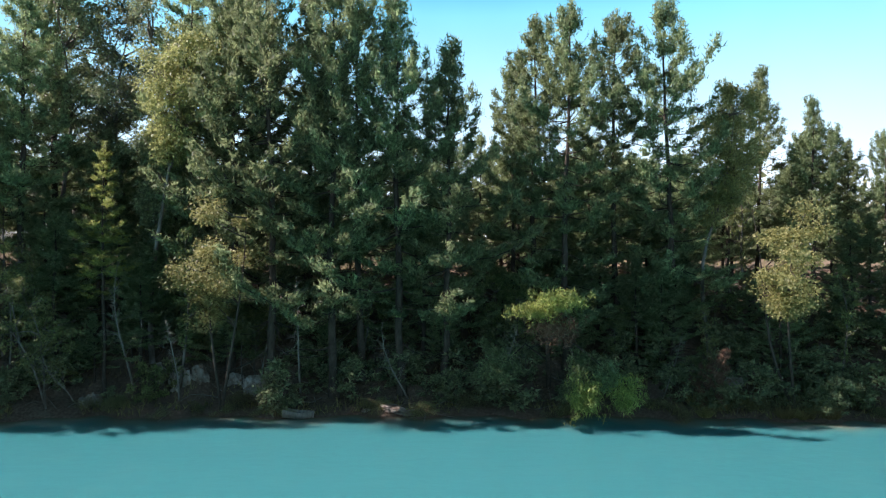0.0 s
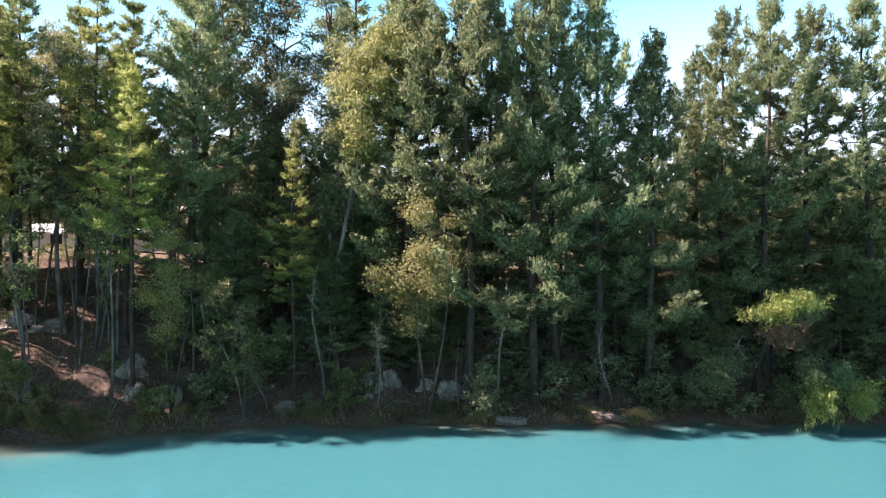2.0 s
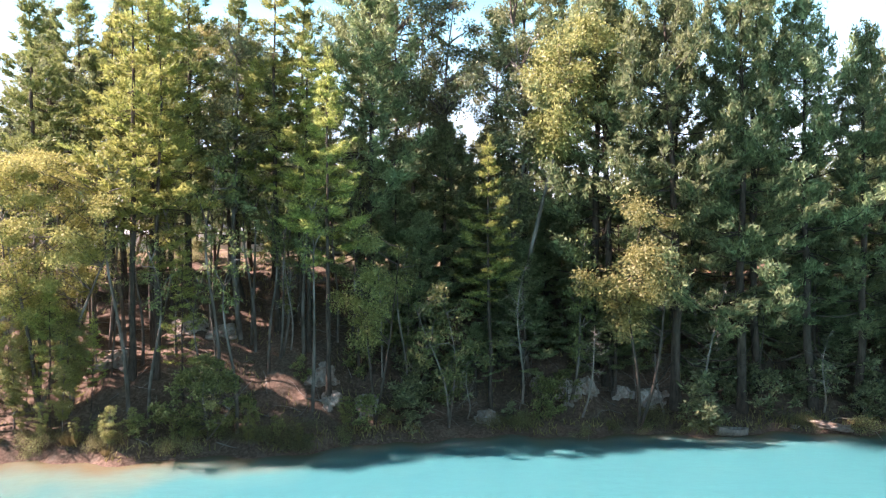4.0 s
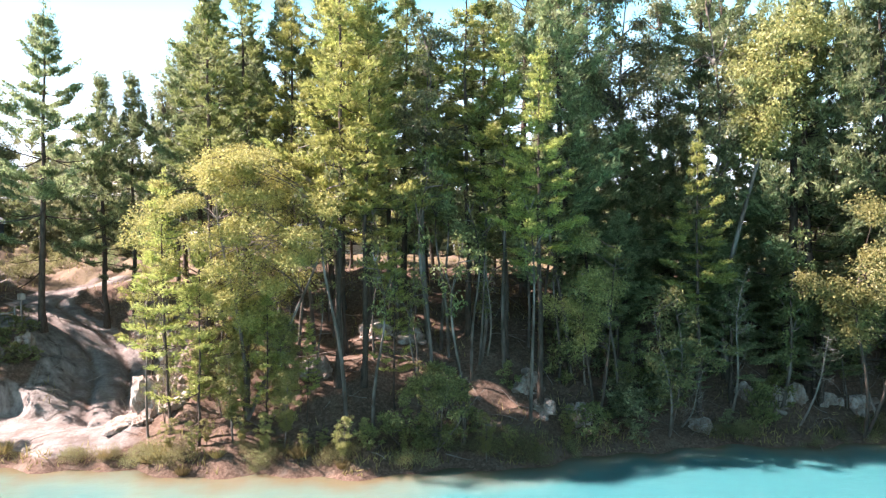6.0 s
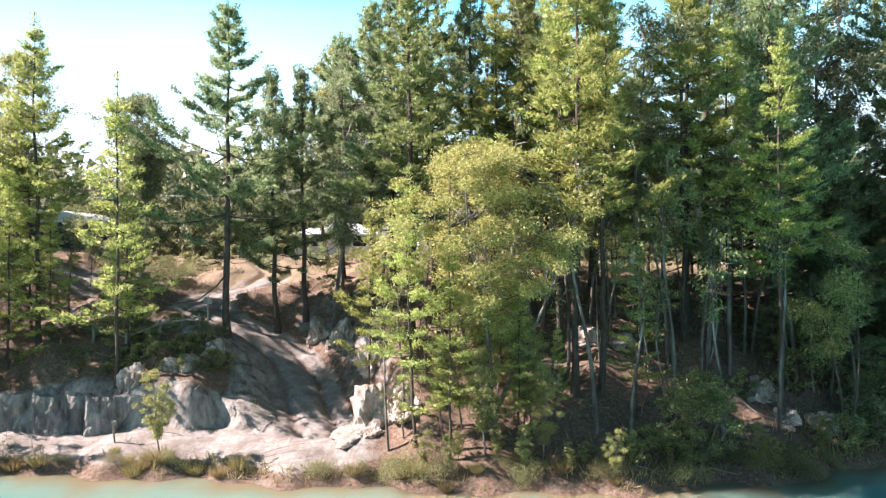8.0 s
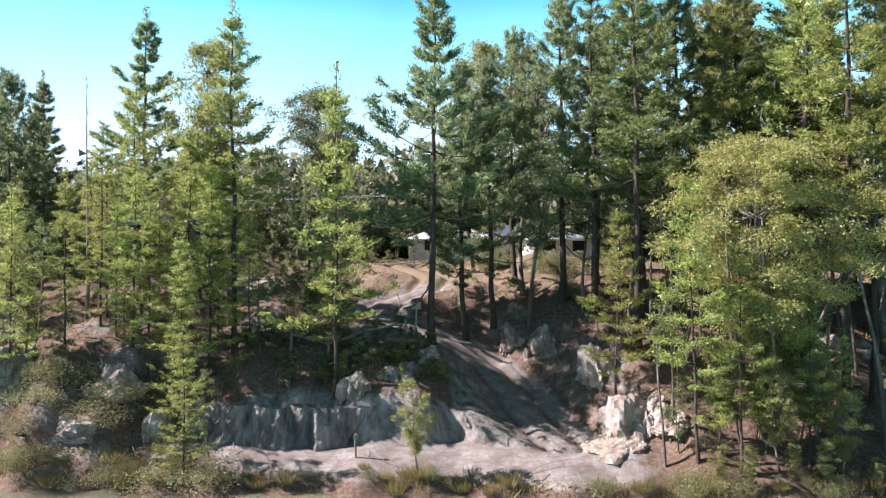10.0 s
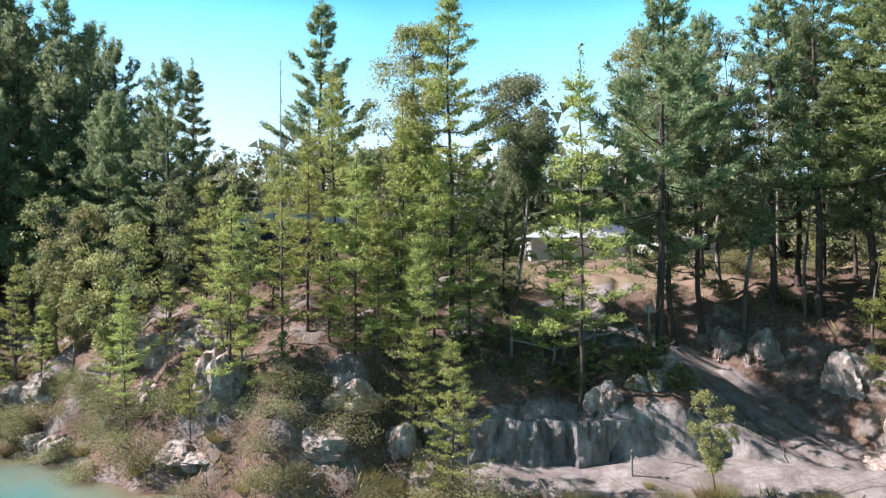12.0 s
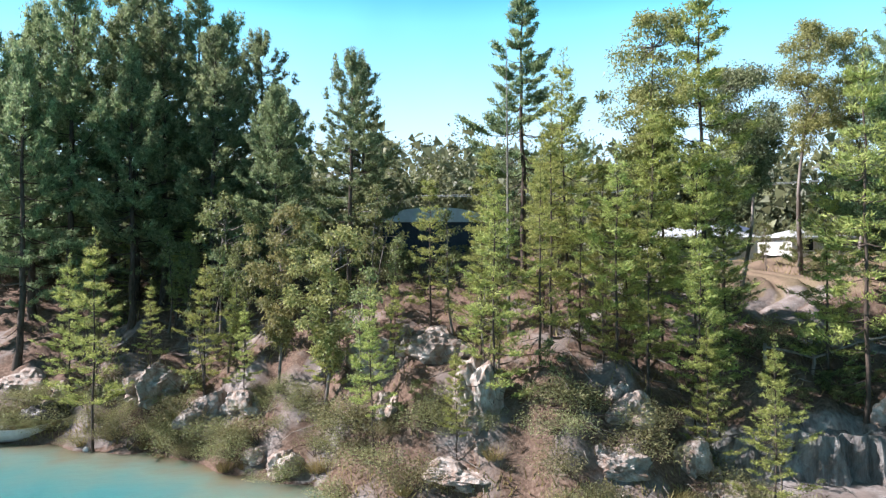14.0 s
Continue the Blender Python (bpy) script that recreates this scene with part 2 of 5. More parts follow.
def tubes(paths, sides=5):
    """Tapered tubes along (points, radii) paths, joined."""
    VV, FF, o = [], [], 0
    for pts, rad in paths:
        pts, rad = np.asarray(pts, float), np.asarray(rad, float)
        t = unit(np.gradient(pts, axis=0))
        ref = np.array([0.0, 0, 1]) if abs(t[0][2]) < 0.8 else np.array([1.0, 0, 0])
        u = unit(np.cross(t, ref))
        w = np.cross(t, u)
        a = np.arange(sides) * 2 * np.pi / sides
        ring = pts[:, None] + rad[:, None, None] * (np.cos(a)[None, :, None] * u[:, None] + np.sin(a)[None, :, None] * w[:, None])
        VV.append(ring.reshape(-1, 3))
        i, j = np.meshgrid(np.arange(len(pts) - 1), np.arange(sides), indexing="ij")
        j2 = (j + 1) % sides
        FF.append(o + np.stack([i * sides + j, i * sides + j2, (i + 1) * sides + j2, (i + 1) * sides + j], -1).reshape(-1, 4))
        o += len(pts) * sides
    return np.concatenate(VV), np.concatenate(FF)


def wobble(a, b, n, amp, rng, sag=0.0):
    """A crooked way from a to b."""
    s = np.linspace(0, 1, n)[:, None]
    p = a + (b - a) * s
    k = rng.normal(size=(2, 3)) * amp
    p = p + np.sin(np.pi * s) * k[0] + np.sin(2 * np.pi * s) * k[1] * 0.6
    p[:, 2] -= (np.sin(np.pi * s) * sag)[:, 0]
    return p


# ---- plants, each built once ----
def pine_meshes(h, seed, bare=0.25, spread=0.24, whorl=1.5, tufts=18, needles=10, nl=0.34, mat=None, ragged=0.5, flat=0.35, power=0.8, fan=0.3, puff=0.15, girth=1.0):
    """A pine of separate limbs, each a spray of side shoots that end in puffs of needles.
    flat: 0 upswept limbs, 1 level layers. fan: how far side shoots reach. puff: the size of a needle puff."""
    rng = np.random.default_rng(seed)
    n = 14
    zz = np.linspace(0, h, n)
    tr = np.stack([np.cumsum(rng.normal(0, 0.003 * h, n)), np.cumsum(rng.normal(0, 0.003 * h, n)), zz], 1)
    tr[0, :2] = 0
    rad = 0.0105 * girth * h * (1 - zz / h) ** 0.8 + 0.012
    rad[0] *= 1.35
    up = np.array([0, 0, 1.0])
    P, D = [], []
    limbs = [(np.array([tr[-1], tr[-1] + up * 0.9]), np.array([0.02, 0.005]))]
    for g in np.linspace(-0.9, 0.8, 8):
        P.append(tr[-1] + up * g), D.append(unit(np.array([rng.normal(0, 0.15), rng.normal(0, 0.15), 1.0])))
    z = h * bare * 0.6
    while z < h * 0.975:
        u = z / h
        c = np.array([np.interp(z, zz, tr[:, 0]), np.interp(z, zz, tr[:, 1]), z])
        live = np.clip((u - bare * 0.8) / (0.15 * (1 - bare) + 0.02), 0, 1)
        reach = spread * h * ((1 - u) ** power) * (0.6 + 0.4 * live) * rng.uniform(1 - ragged, 1 + ragged * 0.5)
        k = rng.integers(5, 8)
        a0 = rng.uniform(0, 2 * np.pi)
        for i in range(k):
            if rng.random() > 0.4 + 0.6 * live:
                continue
            a = a0 + i * 2 * np.pi / k + rng.normal(0, 0.25)
            r = max(0.3, reach * rng.choice([rng.uniform(0.3, 0.7), rng.uniform(0.75, 1.1), rng.uniform(0.9, 1.35)], p=[0.25, 0.6, 0.15]))
            lift = (1 - flat) * np.interp(u, [0.1, 0.6, 1.0], [0.0, 0.45, 1.3]) + flat * np.interp(u, [0.2, 0.8, 1.0], [-0.15, 0.12, 0.8]) + rng.normal(0, 0.13)
            c0 = c + up * rng.normal(0, 0.12)
            b = c0 + np.array([np.cos(a) * r, np.sin(a) * r, r * lift])
            p = wobble(c0, b, 5, 0.04 * r, rng, 0.14 * r)
            p[-1, 2] += 0.08 * r
            limbs.append((p, np.linspace(0.010 + 0.010 * r, 0.006, 5)))
            if rng.random() > live * 0.96:
                continue
            across = np.array([-np.sin(a), np.cos(a), 0])
            ahead = unit(b - c0)
            m = max(3, int(tufts * 0.5 * (0.25 + 0.8 * r / (spread * h)) * rng.uniform(0.8, 1.25)))
            for s, side in zip(np.concatenate([[1.0], rng.uniform(0.3, 1.0, m) ** 0.75]), np.concatenate([[0.0], rng.choice([-1, 1], m) * rng.uniform(0.5, 1.1, m)])):
                q = np.array([np.interp(s, np.linspace(0, 1, 5), p[:, d]) for d in range(3)])
                ln = (fan * r * (1.2 - s) + 0.16) * rng.uniform(0.7, 1.3)
                way = unit(ahead * 0.75 + across * side + up * (0.35 - 0.25 * flat + rng.normal(0, 0.08)))
                for g in np.arange(ln, 0.0, -0.26)[:6]:
                    P.append(q + way * g + up * 0.12 * g), D.append(unit(way * 0.8 + up * (0.75 - 0.4 * flat)))
            if flat < 0.45 and u > 0.55:
                for g in np.arange(0.15, rng.uniform(0.4, 1.1), 0.2):
                    P.append(p[-1] + up * g + ahead * 0.1 * g), D.append(up)
        z += whorl * (1.25 - 0.6 * u) * rng.uniform(0.7, 1.3)
    P, D = np.array(P), np.array(D)
    VV = []
    for per, ln, wd, loose in ((needles, nl, 0.18, 0.5), (2, nl * 1.2, 0.45, 0.25)):
        A, B = np.repeat(P, per, 0), np.repeat(D, per, 0)
        N = len(A)
        core = per == 2
        if core:
            B = unit(B * np.array([1, 1, 0.1]) + rng.normal(size=(N, 3)) * 0.25)
        else:
            B = unit(B + rng.normal(size=(N, 3)) * loose)
        A = A + rng.normal(size=(N, 3)) * np.array([puff, puff, puff * (0.75 - 0.35 * flat)]) * (0.5 if core else 1.0) - B * (ln * 0.35)
        VV.append(blades(A, B, ln * rng.uniform(0.6, 1.2, N), ln * wd * rng.uniform(0.7, 1.3, N), rng)[0])
    V = np.concatenate(VV)
    F = np.arange(len(V)).reshape(-1, 3)
    VT, FT = tubes([(tr, rad)], 8)
    VB, FB = tubes(limbs, 3)
    return (mesh_of("trunk", VT, FT, M_BARK, True), mesh_of("branchwork", VB, FB, M_BARK, True), mesh_of("crown", V, F, mat or M_PINE))


def gum_meshes(h, seed, bare=0.4, spread=0.17, limbs_n=12, clumps=60, per=120, leaf=0.24, size=1.0, lean=0.04, mat=None, bark=None, droop=0.5, stems_n=1, shell=0.5, peak=0.6):
    """A crown of clumps over an uneven egg shape; peak: where it is widest, from the crown's base (0) to its top (1)."""
    rng = np.random.default_rng(seed)
    top = np.array([rng.normal(0, lean * h), rng.normal(0, lean * h), h * 0.88])
    r0 = 0.009 * h + 0.01
    stems = []
    for k in range(stems_n):
        t = top + (rng.normal(size=3) * np.array([spread * h * 0.6, spread * h * 0.6, 0.05 * h]) if k else 0)
        stems.append((wobble(np.zeros(3), t, 10, 0.025 * h, rng), r0 * (1 - 0.85 * np.linspace(0, 1, 10)) * (0.75 if stems_n > 1 else 1)))
    ends = []
    for i in range(clumps):
        v = rng.random()
        prof = math.sin(math.pi * (v ** (math.log(0.5) / math.log(peak)))) ** 0.6 * 0.9 + 0.1
        a = rng.uniform(0, 2 * math.pi)
        rr = spread * h * prof * (rng.random() ** shell) * (0.75 + 0.3 * math.sin(3 * a + seed) * math.sin(5 * v + seed))
        zc = h * (bare + (0.97 - bare) * v)
        ax = np.array([np.interp(zc, stems[0][0][:, 2], stems[0][0][:, d]) for d in range(2)])
        ends.append(np.array([ax[0] + rr * math.cos(a), ax[1] + rr * math.sin(a), zc]))
    ends = np.array(ends)
    limbs = []
    for i, e in enumerate(ends):
        st = stems[i % stems_n][0]
        j = int(np.clip(np.searchsorted(st[:, 2], e[2] - 0.5 * np.linalg.norm(e[:2] - st[-1, :2]) - 0.05 * h), 2, 9))
        thick = r0 * (0.5 if i < limbs_n else 0.18)
        limbs.append((wobble(st[j], e, 5, 0.06 * np.linalg.norm(e - st[j]) + 0.02, rng, 0.0), np.linspace(thick, 0.008, 5)))
    P, D = [], []
    for e in ends:
        k = int(per * rng.uniform(0.5, 1.5))
        rad = size * 0.046 * h * rng.uniform(0.6, 1.3)
        g = unit(rng.normal(size=(k, 3))) * (rng.random((k, 1)) ** 0.6) * rad * np.array([1, 1, 0.7])
        P.append(e + g)
        D.append(unit(g / rad + rng.normal(size=(k, 3)) * 0.6 + np.array([0, 0, -droop])))
    P, D = np.concatenate(P), np.concatenate(D)
    N = len(P)
    V, F = leaves(P, D, leaf * rng.uniform(0.6, 1.4, N), leaf * 0.4 * rng.uniform(0.7, 1.3, N), rng)
    VT, FT = tubes(stems, 8)
    VB, FB = tubes(limbs, 3)
    return (mesh_of("trunk", VT, FT, bark or M_GUMBARK, True), mesh_of("branchwork", VB, FB, bark or M_GUMBARK, True), mesh_of("crown", V, F, mat or M_GUM))


def shrub_meshes(r, h, seed, n=1800, leaf=0.1, mat=None, stems=9, lobes=9):
    rng = np.random.default_rng(seed)
    cs = np.stack([rng.normal(0, 0.45 * r, lobes), rng.normal(0, 0.45 * r, lobes), rng.uniform(0.25, 0.85, lobes) * h], 1)
    cs[:, 2] *= np.clip(1.15 - np.linalg.norm(cs[:, :2], axis=1) / (1.6 * r), 0.35, 1)
    k = rng.integers(0, lobes, n)
    g = unit(rng.normal(size=(n, 3))) * (rng.random((n, 1)) ** 0.4) * np.array([0.5 * r, 0.5 * r, 0.33 * h])
    P = cs[k] + g
    P[:, 2] = np.maximum(P[:, 2], 0.03)
    D = unit(g + rng.normal(size=(n, 3)) * 0.3 * r + np.array([0, 0, 0.12 * h]))
    V, F = leaves(P, D, leaf * rng.uniform(0.6, 1.5, n), leaf * 0.4 * rng.uniform(0.7, 1.3, n), rng)
    VB, FB = tubes([(wobble(np.zeros(3), cs[i % lobes], 5, 0.06 * r, rng), np.linspace(0.03, 0.008, 5)) for i in range(stems)], 4)
    return (mesh_of("stem", VB, FB, M_BARK, True), mesh_of("foliage", V, F, mat or M_SCRUB))


def dead_meshes(h, seed, n=16):
    rng = np.random.default_rng(seed)
    tr = wobble(np.zeros(3), np.array([rng.normal(0, 0.06 * h), rng.normal(0, 0.06 * h), h]), 8, 0.03 * h, rng)
    limbs = []
    for i in range(n):
        s = rng.uniform(0.25, 1.0)
        c = np.array([np.interp(s, np.linspace(0, 1, 8), tr[:, d]) for d in range(3)])
        r = h * 0.3 * (1.1 - s) * rng.uniform(0.5, 1.2) + 0.2
        b = c + unit(rng.normal(size=3) + np.array([0, 0, 0.5])) * r
        p = wobble(c, b, 5, 0.08 * r, rng)
        limbs.append((p, np.linspace(0.02, 0.006, 5)))
        for _ in range(3):
            q = p[rng.integers(2, 5)]
            limbs.append((wobble(q, q + unit(rng.normal(size=3)) * r * 0.45, 4, 0.05 * r, rng), np.linspace(0.010, 0.004, 4)))
    VT, FT = tubes([(tr, np.linspace(0.008 * h + 0.02, 0.008, 8))], 6)
    VB, FB = tubes(limbs, 3)
    return (mesh_of("trunk", VT, FT, M_DEAD, True), mesh_of("branchwork", VB, FB, M_DEAD, True))


def outcrop_mesh(seed, flat=0.7, crag=0.5):
    """A lump of weathered clay about 2 across, split by cracks, its lower third meant to lie in the ground."""
    r = np.random.default_rng(seed)
    off = Vector(r.uniform(-50, 50, 3))
    bm = bmesh.new()
    bmesh.ops.create_icosphere(bm, subdivisions=4, radius=1.0)
    for v in bm.verts:
        p = v.co.normalized()
        d, _ = noise.voronoi(p * 1.0 + off + noise.noise_vector(p * 2.0 + off) * 0.35)
        k = 0.95 + 0.45 * noise.noise(p * 1.1 + off) - 0.11 * crag * max(0.0, 0.16 - (d[1] - d[0])) / 0.16
        k += 0.3 * crag * (noise.ridged_multi_fractal(Vector((p.x * 1.5, p.y * 1.5, p.z * 0.8)) - off, 0.75, 2.3, 6, 1.0, 2.0) - 1.1) + 0.05 * noise.noise(p * 7 + off) + 0.02 * noise.noise(p * 17 + off)
        v.co = Vector((p.x * k, p.y * k, p.z * k * (1.0 if p.z > 0 else 0.6) * flat))
    V = np.array([v.co[:] for v in bm.verts])
    F = np.array([[v.index for v in f.verts] for f in bm.faces])
    bm.free()
    return mesh_of("rock", V, F, M_ROCK, False)


def pole_mesh(h, seed):
    """A straight dead stem with short twigs near its top."""
    rng = np.random.default_rng(seed)
    tr = wobble(np.zeros(3), np.array([0.1, 0, h]), 8, 0.004 * h, rng)
    limbs = []
    for i in range(46):
        s = rng.uniform(0.35, 1.0)
        c = np.array([np.interp(s, np.linspace(0, 1, 8), tr[:, d]) for d in range(3)])
        limbs.append((wobble(c, c + unit(rng.normal(size=3) + np.array([0, 0, 1.2])) * rng.uniform(0.3, 1.3) * (1.3 - s), 4, 0.03, rng), np.linspace(0.014, 0.005, 4)))
    VT, FT = tubes([(tr, np.linspace(0.006 * h + 0.01, 0.012, 8))], 6)
    VB, FB = tubes(limbs, 3)
    return (mesh_of("trunk", VT, FT, M_DEAD, True), mesh_of("branchwork", VB, FB, M_DEAD, True))


def plant(name, meshes, x, y, z, height, turn, label, category, group="", lean=(0, 0), wide=1.0):
    """A plant as a thing; meshes come with the height they were made for."""
    made, parts = meshes
    root = new(name)
    s = height / made
    for me in parts:
        ob = child(me.name.split(".")[0], me, root)
        if me.name.startswith(("branchwork", "stem")):
            tagged(ob, kind="stuff")
    root.matrix_basis = pose(x, y, z, lean[0], lean[1], 0) @ pose(0, 0, 0, 0, 0, turn) @ Matrix.Diagonal((s * wide, s * wide, s, 1))
    return tagged(root, label, category, group)


# ---- the lie of the land ----
SHORE = [(-400, 90), (-130, 66), (-99, 55.2), (-90, 52.5), (-85, 49), (-80.5, 45.6), (-77, 43.4), (-73, 41.2), (-68, 40.2), (-58, 39.3),
         (-48, 37.5), (-40, 36.3), (-36, 36.4), (-30, 37.4), (-22, 40.2), (-6, 40.5), (10, 40.5), (21, 39.2), (60, 38), (400, 60)]
BACK = np.array([-30, -6, 0, 0.8, 2, 4, 4.7, 8, 12, 18, 30, 120, 3000])
STEPS = {
    -130: (-5, -1.6, 0, 0.5, 1.1, 2.0, 2.6, 4.2, 6.0, 8.0, 9.2, 10.5, 14),
    -90: (-5, -1.6, 0, 0.6, 1.6, 2.8, 3.2, 4.6, 6.2, 8.2, 9.3, 10.5, 14),
    -80: (-5, -1.6, 0, 0.5, 1.4, 3.4, 4.0, 6.0, 7.0, 8.6, 9.4, 10.5, 14),
    -75: (-5, -1.8, 0, 1.0, 2.8, 4.6, 5.0, 6.0, 7.2, 8.8, 9.5, 10.5, 14),
    -69: (-5, -1.8, 0, 0.9, 2.2, 4.0, 4.4, 5.6, 7.6, 9.0, 9.6, 10.5, 14),
    -66.5: (-5, -1.6, 0, 0.5, 0.8, 1.15, 2.7, 4.6, 6.2, 7.7, 8.7, 9.6, 14),
    -56: (-5, -1.6, 0, 0.5, 0.8, 1.15, 2.7, 4.9, 5.9, 7.7, 8.7, 9.6, 14),
    -50: (-5, -1.6, 0, 0.5, 0.8, 1.2, 1.7, 3.4, 5.8, 7.6, 8.7, 9.6, 14),
    -46: (-5, -1.6, 0, 0.6, 1.2, 2.6, 3.3, 4.6, 6.0, 8.0, 9.2, 10.0, 14),
    -34: (-5, -1.8, 0, 0.5, 1.0, 2.0, 2.5, 4.4, 6.0, 7.4, 8.3, 9.2, 14),
    -20: (-6, -2.4, 0, 0.35, 0.55, 1.8, 2.5, 4.8, 6.4, 7.1, 7.7, 8.6, 14),
    40: (-6, -2.4, 0, 0.35, 0.55, 1.8, 2.5, 4.8, 6.4, 7.1, 7.7, 8.6, 14),
}
TRACK = np.array([(-49.6, 42.6, 1.05), (-50.6, 45.4, 1.75), (-51.2, 47.6, 2.65), (-52.3, 49.1, 3.6), (-53.8, 50.1, 4.6), (-56.2, 51.3, 5.6), (-58.2, 53.2, 6.1), (-57.8, 55.4, 6.6), (-55.6, 57.0, 7.2),
                  (-54.6, 60, 8.0), (-57, 66, 8.7), (-54, 74, 9.0)])


def shore_y(x):
    xs, ys = zip(*SHORE)
    return np.interp(x, xs, ys) + 0.35 * np.sin(x * 0.9) + 0.25 * np.sin(x * 2.3 + 1)


def track_near(x, y):
    """Distance from the track's middle line, and the track's height there."""
    best, hgt = np.full(np.shape(x), 1e9), np.zeros(np.shape(x))
    for a, b in zip(TRACK[:-1], TRACK[1:]):
        d = b[:2] - a[:2]
        s = np.clip(((x - a[0]) * d[0] + (y - a[1]) * d[1]) / (d @ d), 0, 1)
        q = np.hypot(x - a[0] - s * d[0], y - a[1] - s * d[1])
        hgt = np.where(q < best, a[2] + s * (b[2] - a[2]), hgt)
        best = np.minimum(best, q)
    return best, hgt


def wave(x, y):
    """Uneven ground: a few crossed sines."""
    return (np.sin(x * 0.83 + 1.7 * np.sin(y * 0.41)) * np.sin(y * 0.77 + 1.3 * np.sin(x * 0.37)) * 0.5
            + np.sin(x * 2.1 + 1.1 * np.sin(y * 1.3)) * np.sin(y * 1.9 + np.sin(x * 1.1)) * 0.28
            + np.sin(x * 5.3 + 2 * np.sin(y * 3.1)) * np.sin(y * 4.7 + 2 * np.sin(x * 2.7)) * 0.10)


def ground_z(x, y):
    x, y = np.asarray(x, float), np.asarray(y, float)
    d = y - shore_y(x)
    keys = sorted(STEPS)
    hs = np.stack([np.interp(d, BACK, STEPS[k]) for k in keys])
    f = np.interp(x, keys, np.arange(len(keys)))
    i = np.minimum(f.astype(int), len(keys) - 2)
    f = f - i
    z = np.take_along_axis(hs, i[None], 0)[0] * (1 - f) + np.take_along_axis(hs, i[None] + 1, 0)[0] * f
    bench = np.clip((x + 68) / 2, 0, 1) * np.clip((-47 - x) / 2, 0, 1) * np.clip((4.2 - d) / 0.8, 0, 1)
    near = np.clip((d - 0.8) / 3, 0, 1) * np.clip((140 - d) / 60, 0.1, 1)
    z = z + wave(x, y) * 0.55 * near * (1 - 0.93 * bench)
    q, h = track_near(x, y)
    z = z + wave(x * 2.3, y * 2.3) * 0.32 * np.clip((-66 - x) / 3, 0, 1) * np.clip((d - 0.8) / 2, 0, 1) * np.clip((16 - d) / 4, 0, 1)
    w = np.clip((3.9 - q) / 2.2, 0, 1)
    z = z * (1 - w) + (h - 0.3 * np.exp(-((q - 0.9) / 0.28) ** 2) + 0.05 * wave(x * 1.3, y * 1.3)) * w
    far = np.clip((-60 - y) / 60, 0, 1)
    return z + far * 11.0


def gz(x, y):
    return float(ground_z(np.array([x]), np.array([y]))[0])


def stretch_axis(lo, hi, step, end_lo, end_hi):
    a = list(np.arange(lo, hi, step))
    s, v = step, hi
    while v < end_hi:
        a.append(v)
        s *= 1.25
        v += s
    s, v = step, lo
    while v > end_lo:
        s *= 1.25
        v -= s
        a.insert(0, v)
    return np.array(a)


def finer(axis, lo, hi, step):
    return np.concatenate([axis[axis < lo - step / 2], np.arange(lo, hi, step), axis[axis > hi]])


GX, GY = finer(stretch_axis(-106, 30, 0.36, -2500, 2500), -70, -44, 0.2), finer(stretch_axis(34, 74, 0.36, -1500, 3000), 38, 57, 0.2)
X, Y = np.meshgrid(GX, GY, indexing="ij")
Z = ground_z(X, Y)
I, J = np.meshgrid(np.arange(len(GX) - 1), np.arange(len(GY) - 1), indexing="ij")
n = len(GY)
quads = np.stack([I * n + J, (I + 1) * n + J, (I + 1) * n + J + 1, I * n + J + 1], -1).reshape(-1, 4)
me = mesh_of("ground", np.stack([X, Y, Z], -1).reshape(-1, 3), quads, M_GROUND, True)
D0 = Y - shore_y(X)
q, _ = track_near(X, Y)
bench = np.clip((X + 68) / 2, 0, 1) * np.clip((-46 - X) / 2, 0, 1)
sand = np.maximum(np.clip((2.2 - q) / 0.8, 0, 1) * np.clip((60 - Y) / 3, 0, 1), bench * np.clip((4.3 - D0) / 0.8, 0, 1))
sand = sand * (1 - 0.55 * np.exp(-((q - 0.9) / 0.35) ** 2))
sand = sand * np.clip((D0 - 0.5) / 0.5 + 0.35 * wave(X * 1.7, Y * 1.7), 0.1, 1)
sand = np.maximum(sand, 0.3 * np.clip((1.0 - D0) / 0.8, 0, 1) * np.clip((-24 - X) / 6, 0, 1))
grass = np.clip((D0 - 22) / 5, 0, 1) + bench * np.clip((D0 - 14) / 5, 0, 1) * 0.8
dzx, dzy = np.gradient(Z, GX, GY)
slope = np.hypot(dzx, dzy)
clay = np.clip((slope - 0.5) / 0.3, 0, 1) * np.clip((5.5 - q) / 1.5, 0, 1) * (q > 2) * (X > -52) * 0.4
cut = (X < np.interp(Y, TRACK[:6, 1], TRACK[:6, 0])) * (Y < 50) * (Y > 42) * np.clip((4.0 - q) / 0.6, 0, 1) * (q > 1.5)
clay = np.maximum(clay, cut)
lit_top = np.exp(-(((X + 65) / 4.5) ** 2 + ((Y - 57.5) / 3.5) ** 2)) + 0.8 * np.exp(-(((X + 64.3) / 1.4) ** 2 + ((Y - 51) / 1.5) ** 2))
sand = np.maximum(sand, np.clip(lit_top, 0, 0.75))
scree = np.clip((-66 - X) / 3, 0, 1) * np.clip((15 - D0) / 6, 0, 1) * np.clip(0.34 + 0.65 * wave(X * 1.1, Y * 1.1), 0, 0.75)
sand = np.maximum(sand, scree * (D0 > 0))
clay = np.maximum(clay, bench * np.clip((5.6 - D0) / 1.0, 0, 1) * (D0 > 3.5))
cover = np.stack([sand, np.clip(grass, 0, 1), clay, np.ones_like(sand)], -1).reshape(-1, 4)
me.color_attributes.new("cover", "FLOAT_COLOR", "POINT").data.foreach_set("color", cover.astype(np.float32).ravel())
